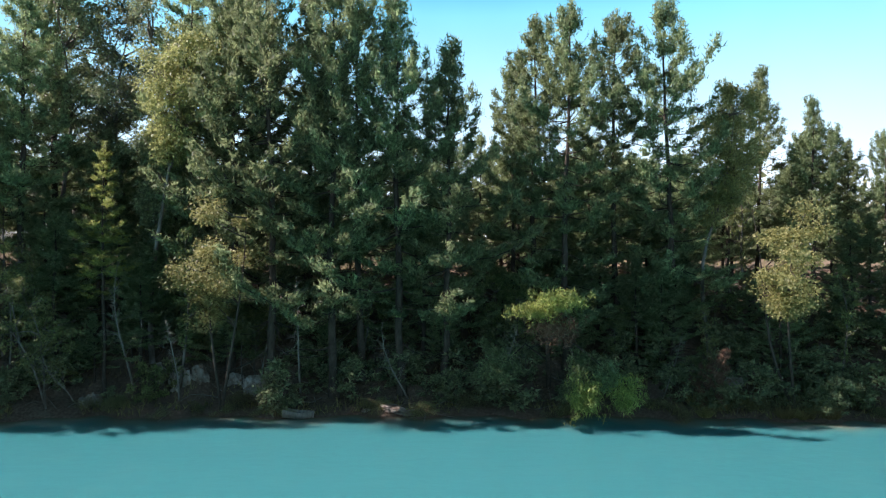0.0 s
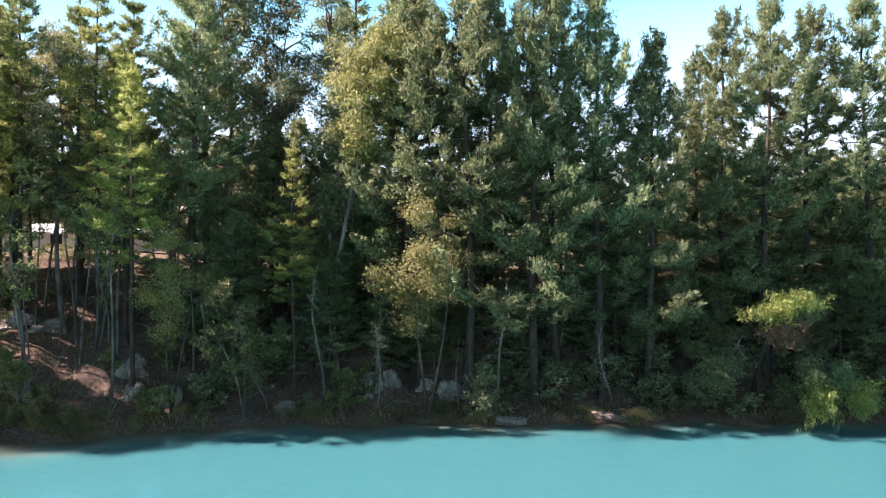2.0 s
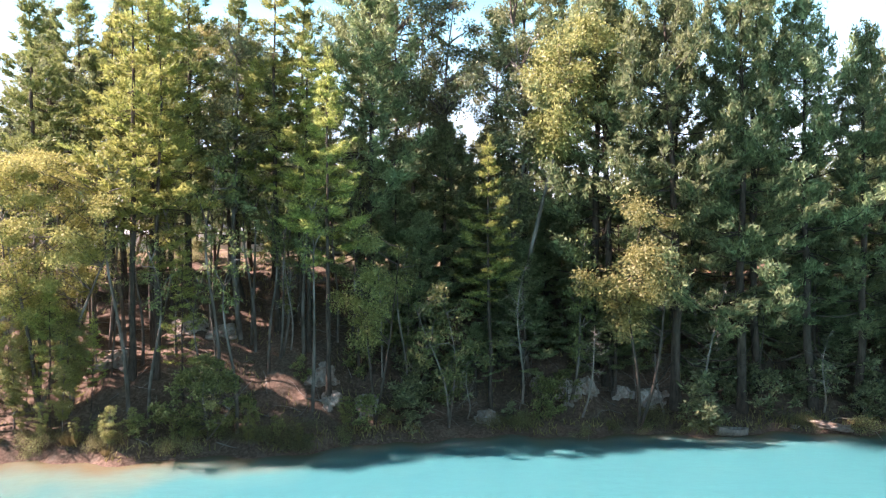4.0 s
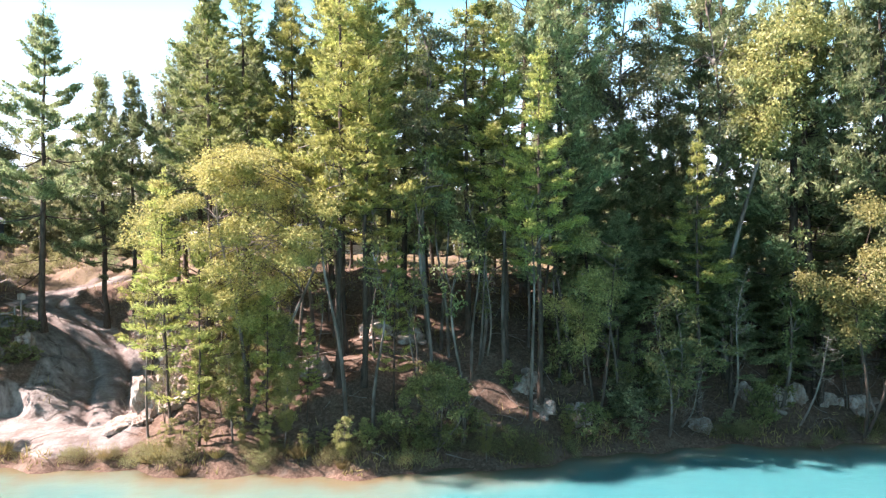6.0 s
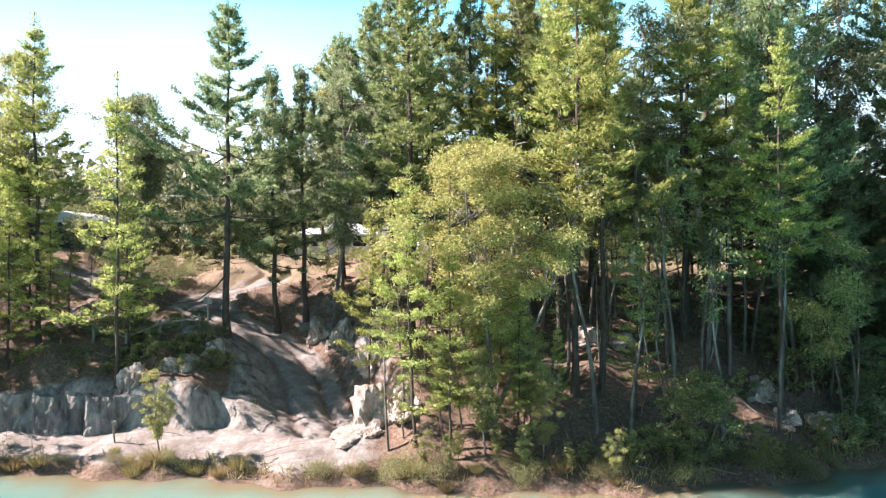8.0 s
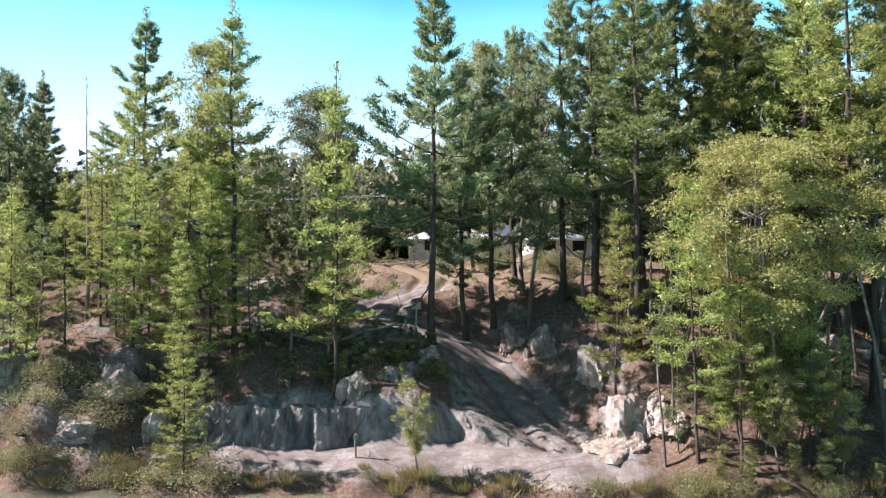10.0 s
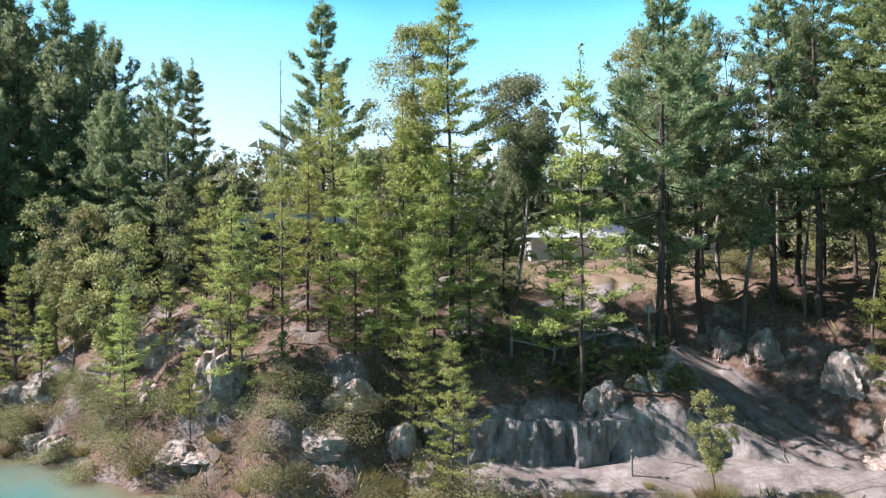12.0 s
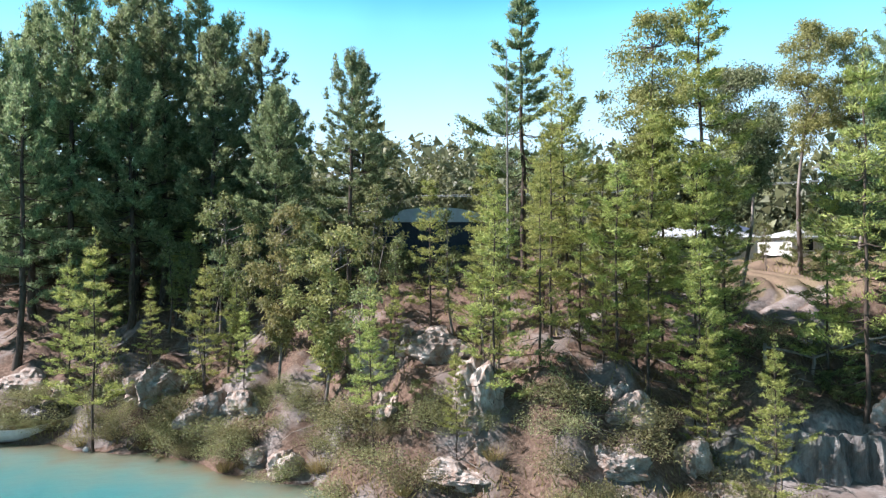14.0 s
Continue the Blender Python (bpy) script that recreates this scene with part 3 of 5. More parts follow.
tagged(new("ground", me), "sloping lake bank of brown needle litter, pale sand and clay", "ground", kind="structure")

wx, wy = stretch_axis(-106, 30, 0.5, -600, 600), stretch_axis(20, 58, 0.5, -400, 100)
X, Y = np.meshgrid(wx, wy, indexing="ij")
I, J = np.meshgrid(np.arange(len(wx) - 1), np.arange(len(wy) - 1), indexing="ij")
n = len(wy)
quads = np.stack([I * n + J, (I + 1) * n + J, (I + 1) * n + J + 1, I * n + J + 1], -1).reshape(-1, 4)
keep = (ground_z(X, Y)[:-1, :-1] < 0.8).ravel()
me = mesh_of("water", np.stack([X, Y, np.zeros_like(X)], -1).reshape(-1, 3), quads[keep], M_WATER, True)
shallow = np.interp(X, [-75, -60, -35, -24], [2.2, 2.6, 2.6, 7])
dep = np.clip((shore_y(X) - Y) / (9.0 / shallow * 2.6), 0, 1)
me.attributes.new("depth", "FLOAT", "POINT").data.foreach_set("value", dep.astype(np.float32).ravel())
tagged(new("water", me), "milky turquoise lake water with faint ripples", "lake", kind="structure")

# ---- tree kinds, each built once ----
DENSE = [(22, pine_meshes(22, 11 + i, bare=(0.06, 0.12, 0.08)[i], spread=(0.32, 0.29, 0.34)[i], whorl=1.12, tufts=28, needles=12, flat=(0.15, 0.3, 0.42)[i], puff=0.16, ragged=0.5)) for i in range(3)]
PINES = [(22, pine_meshes(22, 21 + i, bare=(0.22, 0.28, 0.18)[i], spread=(0.28, 0.3, 0.29)[i], whorl=1.15, tufts=26, needles=12, flat=(0.15, 0.4, 0.25)[i], puff=0.15, ragged=0.5)) for i in range(3)]
SUNNY = [(22, pine_meshes(22, 26 + i, bare=(0.4, 0.46)[i], spread=(0.28, 0.26)[i], whorl=1.15, tufts=24, needles=12, flat=0.8, mat=M_MPINE, fan=0.36, puff=0.16)) for i in range(2)]
TALL = [(22, pine_meshes(22, 31 + i, bare=(0.42, 0.5)[i], spread=(0.3, 0.28)[i], whorl=1.15, tufts=28, needles=12, flat=0.55, puff=0.16)) for i in range(2)]
LAYER = [(22, pine_meshes(22, 36 + i, bare=(0.32, 0.33)[i], spread=(0.34, 0.28)[i], whorl=1.2, tufts=38, needles=12, flat=0.6, fan=0.4, puff=0.15)) for i in range(2)]
SLIM = [(20, pine_meshes(20, 41 + i, bare=(0.36, 0.44)[i], spread=(0.23, 0.21)[i], whorl=1.0, tufts=18, needles=14, nl=0.28, mat=M_YPINE, flat=0.85, fan=0.38, puff=0.15, girth=0.75)) for i in range(2)]
YOUNG = [(11, pine_meshes(11, 46 + i, bare=(0.18, 0.28, 0.1)[i], spread=(0.25, 0.2, 0.27)[i], whorl=0.72, tufts=14, needles=13, nl=0.2, mat=M_YPINE, flat=0.75, fan=0.36, puff=0.12, girth=0.55)) for i in range(3)]
GUMS = [(20, gum_meshes(20, 51 + i, bare=(0.42, 0.5, 0.35)[i], spread=(0.17, 0.16, 0.19)[i], clumps=62, per=200, leaf=0.17, size=0.95, limbs_n=22)) for i in range(3)]
YGUMS = [(20, gum_meshes(20, 55, bare=0.6, spread=0.17, clumps=60, per=260, leaf=0.17, mat=M_OLIVE))]
OGUMS = [(20, gum_meshes(20, 56, bare=0.48, spread=0.19, clumps=80, per=260, leaf=0.17, mat=M_OLIVE))]
LOBED = [(12, gum_meshes(12, 59 + i, bare=(0.5, 0.42)[i], spread=(0.2, 0.22)[i], clumps=24, per=420, leaf=0.13, size=1.7, mat=M_OLIVE, droop=0.35, shell=0.35, stems_n=2, lean=0.07, bark=M_BARK)) for i in range(2)]
ROUND = [(18, gum_meshes(18, 58, bare=0.5, spread=0.2, clumps=120, per=300, leaf=0.165, size=1.15, peak=0.65))]
POLES = [(9, gum_meshes(9, 61 + i, bare=(0.35, 0.5, 0.25, 0.6)[i], spread=0.13, clumps=(28, 28, 28, 14)[i], per=(60, 60, 60, 40)[i], leaf=0.15, size=1.0, mat=M_LEAF)) for i in range(4)]
SMALL = [(8, gum_meshes(8, 65 + i, bare=(0.25, 0.35)[i], spread=(0.25, 0.28)[i], clumps=40, per=66, leaf=0.15, size=1.2, stems_n=2, mat=M_LEAF)) for i in range(2)]
WATTLE = [(12, gum_meshes(12, 71 + i, bare=(0.3, 0.25)[i], spread=(0.36, 0.3)[i], clumps=170, per=420, leaf=0.095, mat=M_WATTLE, droop=0.25, stems_n=4, shell=0.4, size=1.15)) for i in range(2)]
OLIVE = [(8, gum_meshes(8, 68, bare=0.25, spread=0.27, clumps=60, per=130, leaf=0.125, size=1.2, mat=M_OLIVE))]
SHRUBS = [(1.6, shrub_meshes(1.5, 1.6, 81 + i, n=3000, leaf=0.078)) for i in range(3)]
BIG_SHRUB = [(4.0, gum_meshes(4.0, 88, bare=0.06, spread=0.6, clumps=110, per=110, leaf=0.13, size=1.9, droop=0.0, stems_n=4, shell=0.35, peak=0.4, limbs_n=6, mat=M_LEAF))]
LEAFY = [(1.6, gum_meshes(1.6, 85 + i, bare=0.08, spread=0.55, clumps=20, per=42, leaf=0.13, size=2.6, droop=0.0, stems_n=3, shell=0.4, peak=0.45, limbs_n=4, bark=M_BARK, mat=M_LEAF)) for i in range(2)]
BACK_PINES = [(22, pine_meshes(22, 95 + i, bare=0.12, spread=0.3, whorl=1.1, tufts=15, needles=8, nl=0.5, puff=0.26)) for i in range(2)]
BROWN = [(11, pine_meshes(11, 48, bare=0.15, spread=0.26, whorl=0.9, tufts=9, nl=0.3, mat=M_DRY, flat=0.7))]
DEAD_POLE = [(14, pole_mesh(14, 99))]
DEADS = [(8, dead_meshes(8, 91 + i, 22)) for i in range(2)]

rng = random.Random(5)
KINDS = {
    "D": ("pine_tree", DENSE, "bushy dark green pine tree with upswept branches", "pine tree", "pines on the bank"),
    "P": ("pine_tree", PINES, "tall dark green pine tree on the lake bank", "pine tree", "pines on the bank"),
    "M": ("pine_tree", SUNNY, "tall olive-green pine tree in open sun", "pine tree", "pines on the bank"),
    "o": ("gum_tree", OGUMS, "tall gum tree with pale yellow-olive crown", "gum tree", "gum trees"),
    "T": ("pine_tree", TALL, "tall pine tree with long bare trunk", "pine tree", "pines on the bank"),
    "L": ("pine_tree", LAYER, "tall pine tree with level layered branches", "pine tree", "pines on the bank"),
    "S": ("pine_tree", SLIM, "slender bright green pine tree in sunlight", "pine tree", "young pines"),
    "y": ("pine_tree", YOUNG, "young light green pine tree with thin trunk", "pine tree", "young pines"),
    "G": ("gum_tree", GUMS, "tall gum tree with pale limbs and olive leaves", "gum tree", "gum trees"),
    "Y": ("gum_tree", YGUMS, "gum tree with yellow-green leaf clumps", "gum tree", "gum trees"),
    "R": ("gum_tree", ROUND, "round-crowned gum tree with dark leaves", "gum tree", "gum trees"),
    "C": ("small_gum_tree", LOBED, "leaning gum tree with clumps of yellow-olive leaves", "gum tree", "gum trees"),
    "p": ("sapling", POLES, "thin gum sapling with sparse leaves", "sapling", "saplings on the bank"),
    "E": ("small_gum_tree", SMALL, "small gum tree with olive-green leaf clumps", "gum tree", "gum trees"),
    "W": ("wattle_tree", WATTLE, "wattle tree with dense yellow-green foliage", "wattle tree", "wattles"),
    "O": ("small_gum_tree", OLIVE, "small gum tree with pale yellow-olive leaves", "gum tree", "gum trees"),
    "B": ("pine_tree", BACK_PINES, "dark pine tree standing deeper in the wood", "pine tree", "pines in the wood"),
    "b": ("pine_tree", BROWN, "fallen young pine with dead brown needles", "pine tree", "dead trees"),
    "i": ("dead_tree", DEAD_POLE, "straight dead grey stem with short twigs", "dead tree", "dead trees"),
    "x": ("dead_tree", DEADS, "bare grey dead tree with thin twigs", "dead tree", "dead trees"),
}


def tree(kind, x, y, top, which=None, wide=1.0, lean=(0, 0), base=None):
    """A tree of a kind rooted at (x, y), with its top at that height."""
    name, variants, label, category, group = KINDS[kind]
    z = gz(x, y) - 0.08 if base is None else base
    v = variants[rng.randrange(len(variants)) if which is None else which]
    if kind == "D" and wide == 1.0:
        wide = 1.12 if x < -84 else 0.98 if x > -16 else 1.0
    return plant(name, v, x, y, z, top - z, rng.uniform(0, 360), label, category, group, lean, wide)


# ---- the forest over the shaded bank ----
for k, x, y, top in [
        ("D", 13.9, 45, 24), ("P", 10.9, 46, 23.3), ("D", 7.4, 44.5, 23.3), ("P", 5.8, 47, 23.3), ("D", 4.4, 48, 20.7), ("P", 0, 43, 20.8),
        ("P", -2.4, 42.8, 23.6), ("P", -4.8, 44, 23.7), ("D", -6.3, 42.7, 24.4), ("P", -8.6, 47, 25.2), ("D", -9.9, 42.6, 25), ("P", -13.5, 46, 27.9),
        ("T", -17, 50, 28.4), ("Y", -17.5, 44.5, 22.7), ("G", -23.6, 51, 28), ("G", -24.9, 49, 28), ("D", -27.4, 52, 31),         ("P", 25.1, 50, 19.2), ("P", 29, 53, 16.5), ("P", 28.6, 48, 16.6), ("P", 23.8, 56, 22.5), ("D", 2.6, 52, 17),
        ("P", 19.6, 51, 20.5), ("P", -3.3, 52, 18.0), ("P", -14.2, 54, 27.5),
        ("S", -37.9, 41, 24), ("S", -37.9, 44, 24.5), ("M", -36.8, 46, 25.9), ("Y", -36, 52, 25.6), ("S", -31.4, 45, 25.2),
        ("S", -28.1, 41.5, 19), ("C", -25.7, 40.6, 10.4), ("G", -21.9, 50, 27.4), ("G", -18.8, 46, 24.9),
        ("S", -19.7, 43, 14.9), ("P", -13, 45, 25.5), ("M", -45.3, 46, 23.6), ("M", -44.2, 49, 25.1), ("S", -41, 46, 22.6), ("M", -39.3, 48, 24.5),
        ("S", -36.7, 41, 21), ("G", -33.5, 45, 22), ("M", -34.7, 50, 24.9), ("M", -30.5, 47, 24.5), ("S", -29.5, 44, 20.5),
        ("G", -18.3, 53, 26.2), ("L", -47.7, 52, 24.3), ("T", -46.4, 50, 24.5), ("P", -41.8, 50, 24.9), ("P", -38.5, 49, 23.6)]:
    tree(k, x, y, top)
tree("D", -26.2, 46.5, 24.5, 1, 1.25)
tree("o", 16.4, 45.2, 19.4, 0, 0.9, (0, 4))
tree("E", -22.0, 40.9, 8.0, 0, 1.2, (13, 0))
tree("C", 19.2, 40.3, 12.1, 0, 1.15, (11, 0))
tree("C", -12.3, 41.0, 12.0, 1, 1.1, (9, 0))
tree("W", -41.9, 39.7, 14.5, 0, 1.15)
for k, x, y, top in [("y", -43.7, 38.3, 10), ("O", -42.2, 38.2, 5.6), ("O", -39.9, 38.0, 4.4), ("y", -40.8, 38.6, 8.0), ("E", -45.6, 39.6, 4.6), ("y", -35.2, 40.5, 9.5)]:
    tree(k, x, y, top, 0)
for x, y, top, w, k, lean in [(-8.3, 43, 8.2, 0, "x", 20), (-10.5, 42.5, 7.2, 1, "x", -15), (-18, 43, 8.4, 1, "x", 10), (-15, 42, 6.2, 0, "x", 25), (-25.5, 43.5, 8.5, 0, "x", 0), (-2, 42.5, 6.0, 1, "x", 30),
                              (3.5, 42.6, 6.5, 0, "x", 40), (-30.5, 44, 9.5, 1, "x", 0), (12.5, 42, 5.0, 0, "x", 20), (-40, 42, 8.0, 0, "x", 0), (-21, 42, 5.0, 1, "x", 35), (14.8, 42.2, 5.5, 0, "b", 50)]:
    tree(k, x, y, top, w, 1.0, (lean, rng.uniform(-8, 8)))
for i in range(40):
    x = -46 + 76 * (i + rng.random()) / 40
    if x < -24 and i % 3:
        continue
    y = rng.uniform(52, 66)
    if x > -6:
        tree("D", x, y, gz(x, y) + rng.uniform(8, 11), None, 1.5)
    else:
        tree("B", x, y, rng.uniform(12.5, 15.5) if -32 < x else rng.uniform(17, 23), None, 1.0)
for i in range(22):
    x = rng.uniform(-25, 30)
    y = float(shore_y(x)) + rng.uniform(3.5, 9)
    tree(rng.choice("DDP"), x, y, gz(x, y) + rng.uniform(5, 9.5), None, 1.5)
for x, y, top, k in [(-10, 58, 22, "P"), (-30, 57, 22, "T"), (-36, 58, 24, "P"), (-42, 57, 23, "T"), (-7, 55, 18, "P"), (9, 54, 15, "P"),
                     (14, 56, 15, "P"), (-1, 58, 16, "P"), (20, 60, 13, "D"), (-33, 62, 23, "G"), (7, 62, 13, "D"), (32, 60, 14, "D")]:
    tree(k, x, y, top)

for x, y, top in [(-22, 58, 19), (-18.5, 60, 18.5), (-25, 61, 18), (-28.5, 60, 18), (-15, 59, 19)]:
    tree("B", x, y, top, None, 1.2)

for x, y, top in [(-22, 48, 16.5), (-18.5, 51, 17), (5, 50, 17), (10, 51, 16.5), (17, 52, 15.5)]:
    tree("D", x, y, top, 0, 1.4)

# ---- the open bank with the track ----
for x, y, top in [(-110, 74, 27), (-105, 72, 26), (-97.5, 75, 27), (-92.5, 73, 25.5), (-88, 75, 22)]:
    tree("D", x, y, top)
for k, x, y, top in [
        ("P", -53.2, 51.6, 19.8), ("G", -49.8, 50.8, 19.3), ("P", -49.8, 56, 23.1), ("y", -45.1, 38.9, 12.2),
        ("P", -80.8, 57, 20.3), ("P", -85.9, 62, 19.5), ("S", -65, 47.6, 21.4), ("o", -66.9, 49.6, 20.6), ("R", -61.6, 52.4, 19.2), ("y", -59.8, 44.7, 17.2),
        ("y", -60, 46.9, 12.6), ("P", -51.6, 51.9, 20.0), ("G", -49.6, 54, 22.1), ("y", -47.4, 42.6, 11.2), ("y", -74.6, 45, 12), ("y", -72.5, 46, 12.9), ("y", -71.7, 48, 15),
        ("y", -69.4, 46, 13.4), ("y", -68.7, 50, 13.6), ("y", -64.2, 47.4, 11.5), ("y", -79.2, 46.4, 7.6), ("y", -76, 44.6, 5.6), ("D", -102.5, 67, 26), ("P", -101.2, 70, 26),
        ("D", -96, 67.4, 27.5), ("D", -93.7, 66, 24.8), ("P", -91.8, 68, 27.4), ("P", -90.1, 69, 25.8), ("D", -85.3, 60, 18.9), ("L", -80.2, 60, 21),
        ("y", -70.4, 50, 18), ("o", -51.6, 64, 25.2), ("o", -47.2, 65, 25.0), ("y", -86.6, 55.2, 8), ("O", -81.6, 49.9, 11.2), ("P", -98.5, 64, 26), ("P", -104, 63, 25), ("D", -89.5, 63, 23), ("P", -94.5, 62.5, 22), ("P", -87.5, 66, 24), ("D", -99, 72, 27), ("D", -108, 68, 26), ("D", -86, 70, 20), ("y", -95.5, 56.5, 9), ("y", -92.9, 53, 10), ("P", -100, 60, 21.2),
        ("y", -71.8, 49, 13.7), ("y", -78.4, 49, 8.2), ("y", -88, 54.5, 9), ("i", -73.2, 50, 18.9), ("y", -66.8, 44.5, 10)]:
    tree(k, x, y, top)
for k, x, y, top in [("D", -62, 52.6, 14), ("y", -66.3, 49.4, 15.5), ("y", -66.0, 46.4, 13.5), ("y", -67.6, 47.6, 15.5), ("y", -68.4, 45.2, 11), ("y", -70.6, 47.2, 12), ("y", -76.8, 50, 13), ("y", -74, 52, 14.5), ("E", -88, 57, 13), ("E", -79.5, 53, 13)]:
    tree(k, x, y, top)
for i in range(16):
    x, y = rng.uniform(-66, -54.5), rng.uniform(44.6, 49)
    plant("shrub", LEAFY[i % 2], x, y, gz(x, y) - 0.05, rng.uniform(0.5, 1.0), rng.uniform(0, 360), "low dark shrub on the terrace slope", "shrub", "shrubs", wide=1.3)
tree("L", -55.2, 47.9, 22.8, 0)
tree("L", -71.8, 54.6, 23.4, 1)
tree("y", -65.5, 40.9, 6.3, 2)
tree("O", -83.9, 51.6, 12.3, 0, 0.85)
tree("O", -56.0, 39.9, 4.6, 0, 0.95)


def overhanging_pine():
    """A pine fallen outwards over the water, with a few green sprays left and one dead one."""
    r = np.random.default_rng(57)
    root = new("leaning_pine")
    z0 = gz(6.2, 43.4)
    way = np.array([(6.2, 43.4, z0 - 0.3), (6.0, 42.2, z0 + 1.6), (5.7, 40.6, z0 + 3.0), (5.4, 38.6, 5.9)])
    hang = np.array([(5.7, 40.6, z0 + 3.0), (6.3, 39.8, 4.6), (7.0, 38.7, 3.4), (7.4, 38.3, 1.9)])
    side = np.array([(6.3, 39.8, 4.6), (7.6, 39.4, 3.7), (8.8, 38.8, 2.6), (9.3, 38.5, 1.7)])
    low = np.array([(6.0, 42.2, z0 + 1.6), (4.6, 41.2, 3.9), (3.6, 40.4, 3.2), (2.9, 39.9, 2.8)])
    V, F = tubes([(way, np.array([0.16, 0.13, 0.1, 0.03]))], 7)
    child("trunk", mesh_of("trunk", V, F, M_BARK, True), root)
    V, F = tubes([(p, np.linspace(0.06, 0.012, 4)) for p in (hang, side, low)], 5)
    tagged(child("branchwork", mesh_of("branchwork", V, F, M_BARK, True), root), kind="stuff")

    def spray(name, centre, size, n, mat, down, label):
        c = np.array(centre) + r.normal(size=(n // 14, 3)) * np.array(size) * 0.5
        A = np.repeat(c, 14, 0) + r.normal(size=(n // 14 * 14, 3)) * 0.12
        B = unit(r.normal(size=A.shape) * 0.55 + np.array([0, -0.3, down]))
        k = len(A)
        V, F = blades(A, B, r.uniform(0.18, 0.36, k), r.uniform(0.03, 0.07, k), r)
        child(name, mesh_of(name, V, F, mat), root, label)
    # sunlight put into the colour: lit sprays take brighter needles than the unlit ones
    lit = "light green needles, sunlight put into their colour"
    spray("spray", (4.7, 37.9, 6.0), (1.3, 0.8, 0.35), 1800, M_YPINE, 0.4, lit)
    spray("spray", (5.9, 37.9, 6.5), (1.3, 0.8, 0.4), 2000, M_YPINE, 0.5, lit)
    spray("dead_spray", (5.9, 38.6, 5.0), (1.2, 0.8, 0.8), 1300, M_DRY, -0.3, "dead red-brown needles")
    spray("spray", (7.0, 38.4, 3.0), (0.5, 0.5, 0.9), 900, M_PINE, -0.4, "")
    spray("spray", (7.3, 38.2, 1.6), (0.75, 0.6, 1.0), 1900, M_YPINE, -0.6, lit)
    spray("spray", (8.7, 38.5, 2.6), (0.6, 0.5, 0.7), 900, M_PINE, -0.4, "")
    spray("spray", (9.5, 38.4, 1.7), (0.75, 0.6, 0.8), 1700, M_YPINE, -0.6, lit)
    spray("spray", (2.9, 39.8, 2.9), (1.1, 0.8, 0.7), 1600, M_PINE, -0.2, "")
    return tagged(root, "leaning pine that droops green sprays over the water", "pine tree", "pines on the bank")


overhanging_pine()

# ---- undergrowth ----
for i in range(30):
    x = -46 + 20 * (i + rng.random()) / 30
    y = float(shore_y(x)) + rng.uniform(3, 11)
    tree("p", x, y, gz(x, y) + rng.uniform(7, 13), 3, 0.9, (rng.uniform(-3, 3), rng.uniform(-3, 3)))
for i in range(86):
    x = rng.uniform(-47, 29)
    d = rng.uniform(1.2, 10)
    k = rng.choice("ppp" if x < -27 else "pEE")
    if x < -27 and i % 4 == 0:
        d += 3
    if -39 < x < -27 and i % 2:
        continue
    tree(k, x, shore_y(x) + d, gz(x, float(shore_y(x)) + d) + (rng.uniform(3.5, 10) if k == "p" else rng.uniform(2.5, 6)), 3 if x < -27 and i % 3 else None)
for i in range(66):
    x = rng.uniform(-98, -64)
    d = rng.uniform(2, 16)
    if -80 < x < -73 and d > 8:
        continue
    tree(rng.choice("ppy"), x, shore_y(x) + d, gz(x, float(shore_y(x)) + d) + rng.uniform(2.5, 7))


for i in range(10):
    x = -44.5 + 5.5 * (i + rng.random()) / 10
    y = float(shore_y(x)) + rng.uniform(1.0, 4.5)
    tree("O" if i % 3 else "y", x, y, gz(x, y) + rng.uniform(2.2, 5.5), None, rng.uniform(0.7, 1.0))


for i in range(16):
    x = -46 + 19 * (i + rng.random()) / 16
    y = float(shore_y(x)) + rng.uniform(0.4, 1.6)
    tree("O", x, y, gz(x, y) + rng.uniform(1.0, 2.3), None, rng.uniform(0.9, 1.4))


def shrub(x, y, h, wide=1.0, leafy=False):
    v = rng.choice(LEAFY if leafy else SHRUBS)
    return plant("shrub", v, x, y, gz(x, y) - 0.05, h, rng.uniform(0, 360), "leafy dark green shrub on the bank" if leafy else "low grey-green scrub bush by the water", "shrub", "shrubs", wide=wide)


for i in range(40):
    x = rng.uniform(-47, 30)
    if x < -27 and i % 4:
        continue
    shrub(x, float(shore_y(x)) + rng.uniform(0.8, 9), rng.uniform(1.0, 2.6), rng.uniform(0.8, 1.2), True)
for i in range(56):
    x = rng.uniform(-47, 30)
    shrub(x, float(shore_y(x)) + rng.uniform(0.1, 1.6), rng.uniform(0.4, 1.0), rng.uniform(1.0, 1.6))
for i in range(80):
    x = rng.uniform(-99, -65)
    if x > -77 and i % 3 == 0:
        continue
    shrub(x, float(shore_y(x)) + rng.uniform(0.0, 3.4), rng.uniform(0.6, 1.3), rng.uniform(1.1, 1.8))
for i in range(96):
    x = rng.uniform(-99, -46)
    y = float(shore_y(x)) + (rng.uniform(8, 22) if x > -66 else rng.uniform(2, 22))
    if track_near(np.array([x]), np.array([y]))[0][0] > 3.5 and not (-78 < x < -66 and i % 3):
        shrub(x, y, rng.uniform(0.7, 1.6) if x > -66 else rng.uniform(0.6, 1.6), 1.0, rng.random() < 0.5)
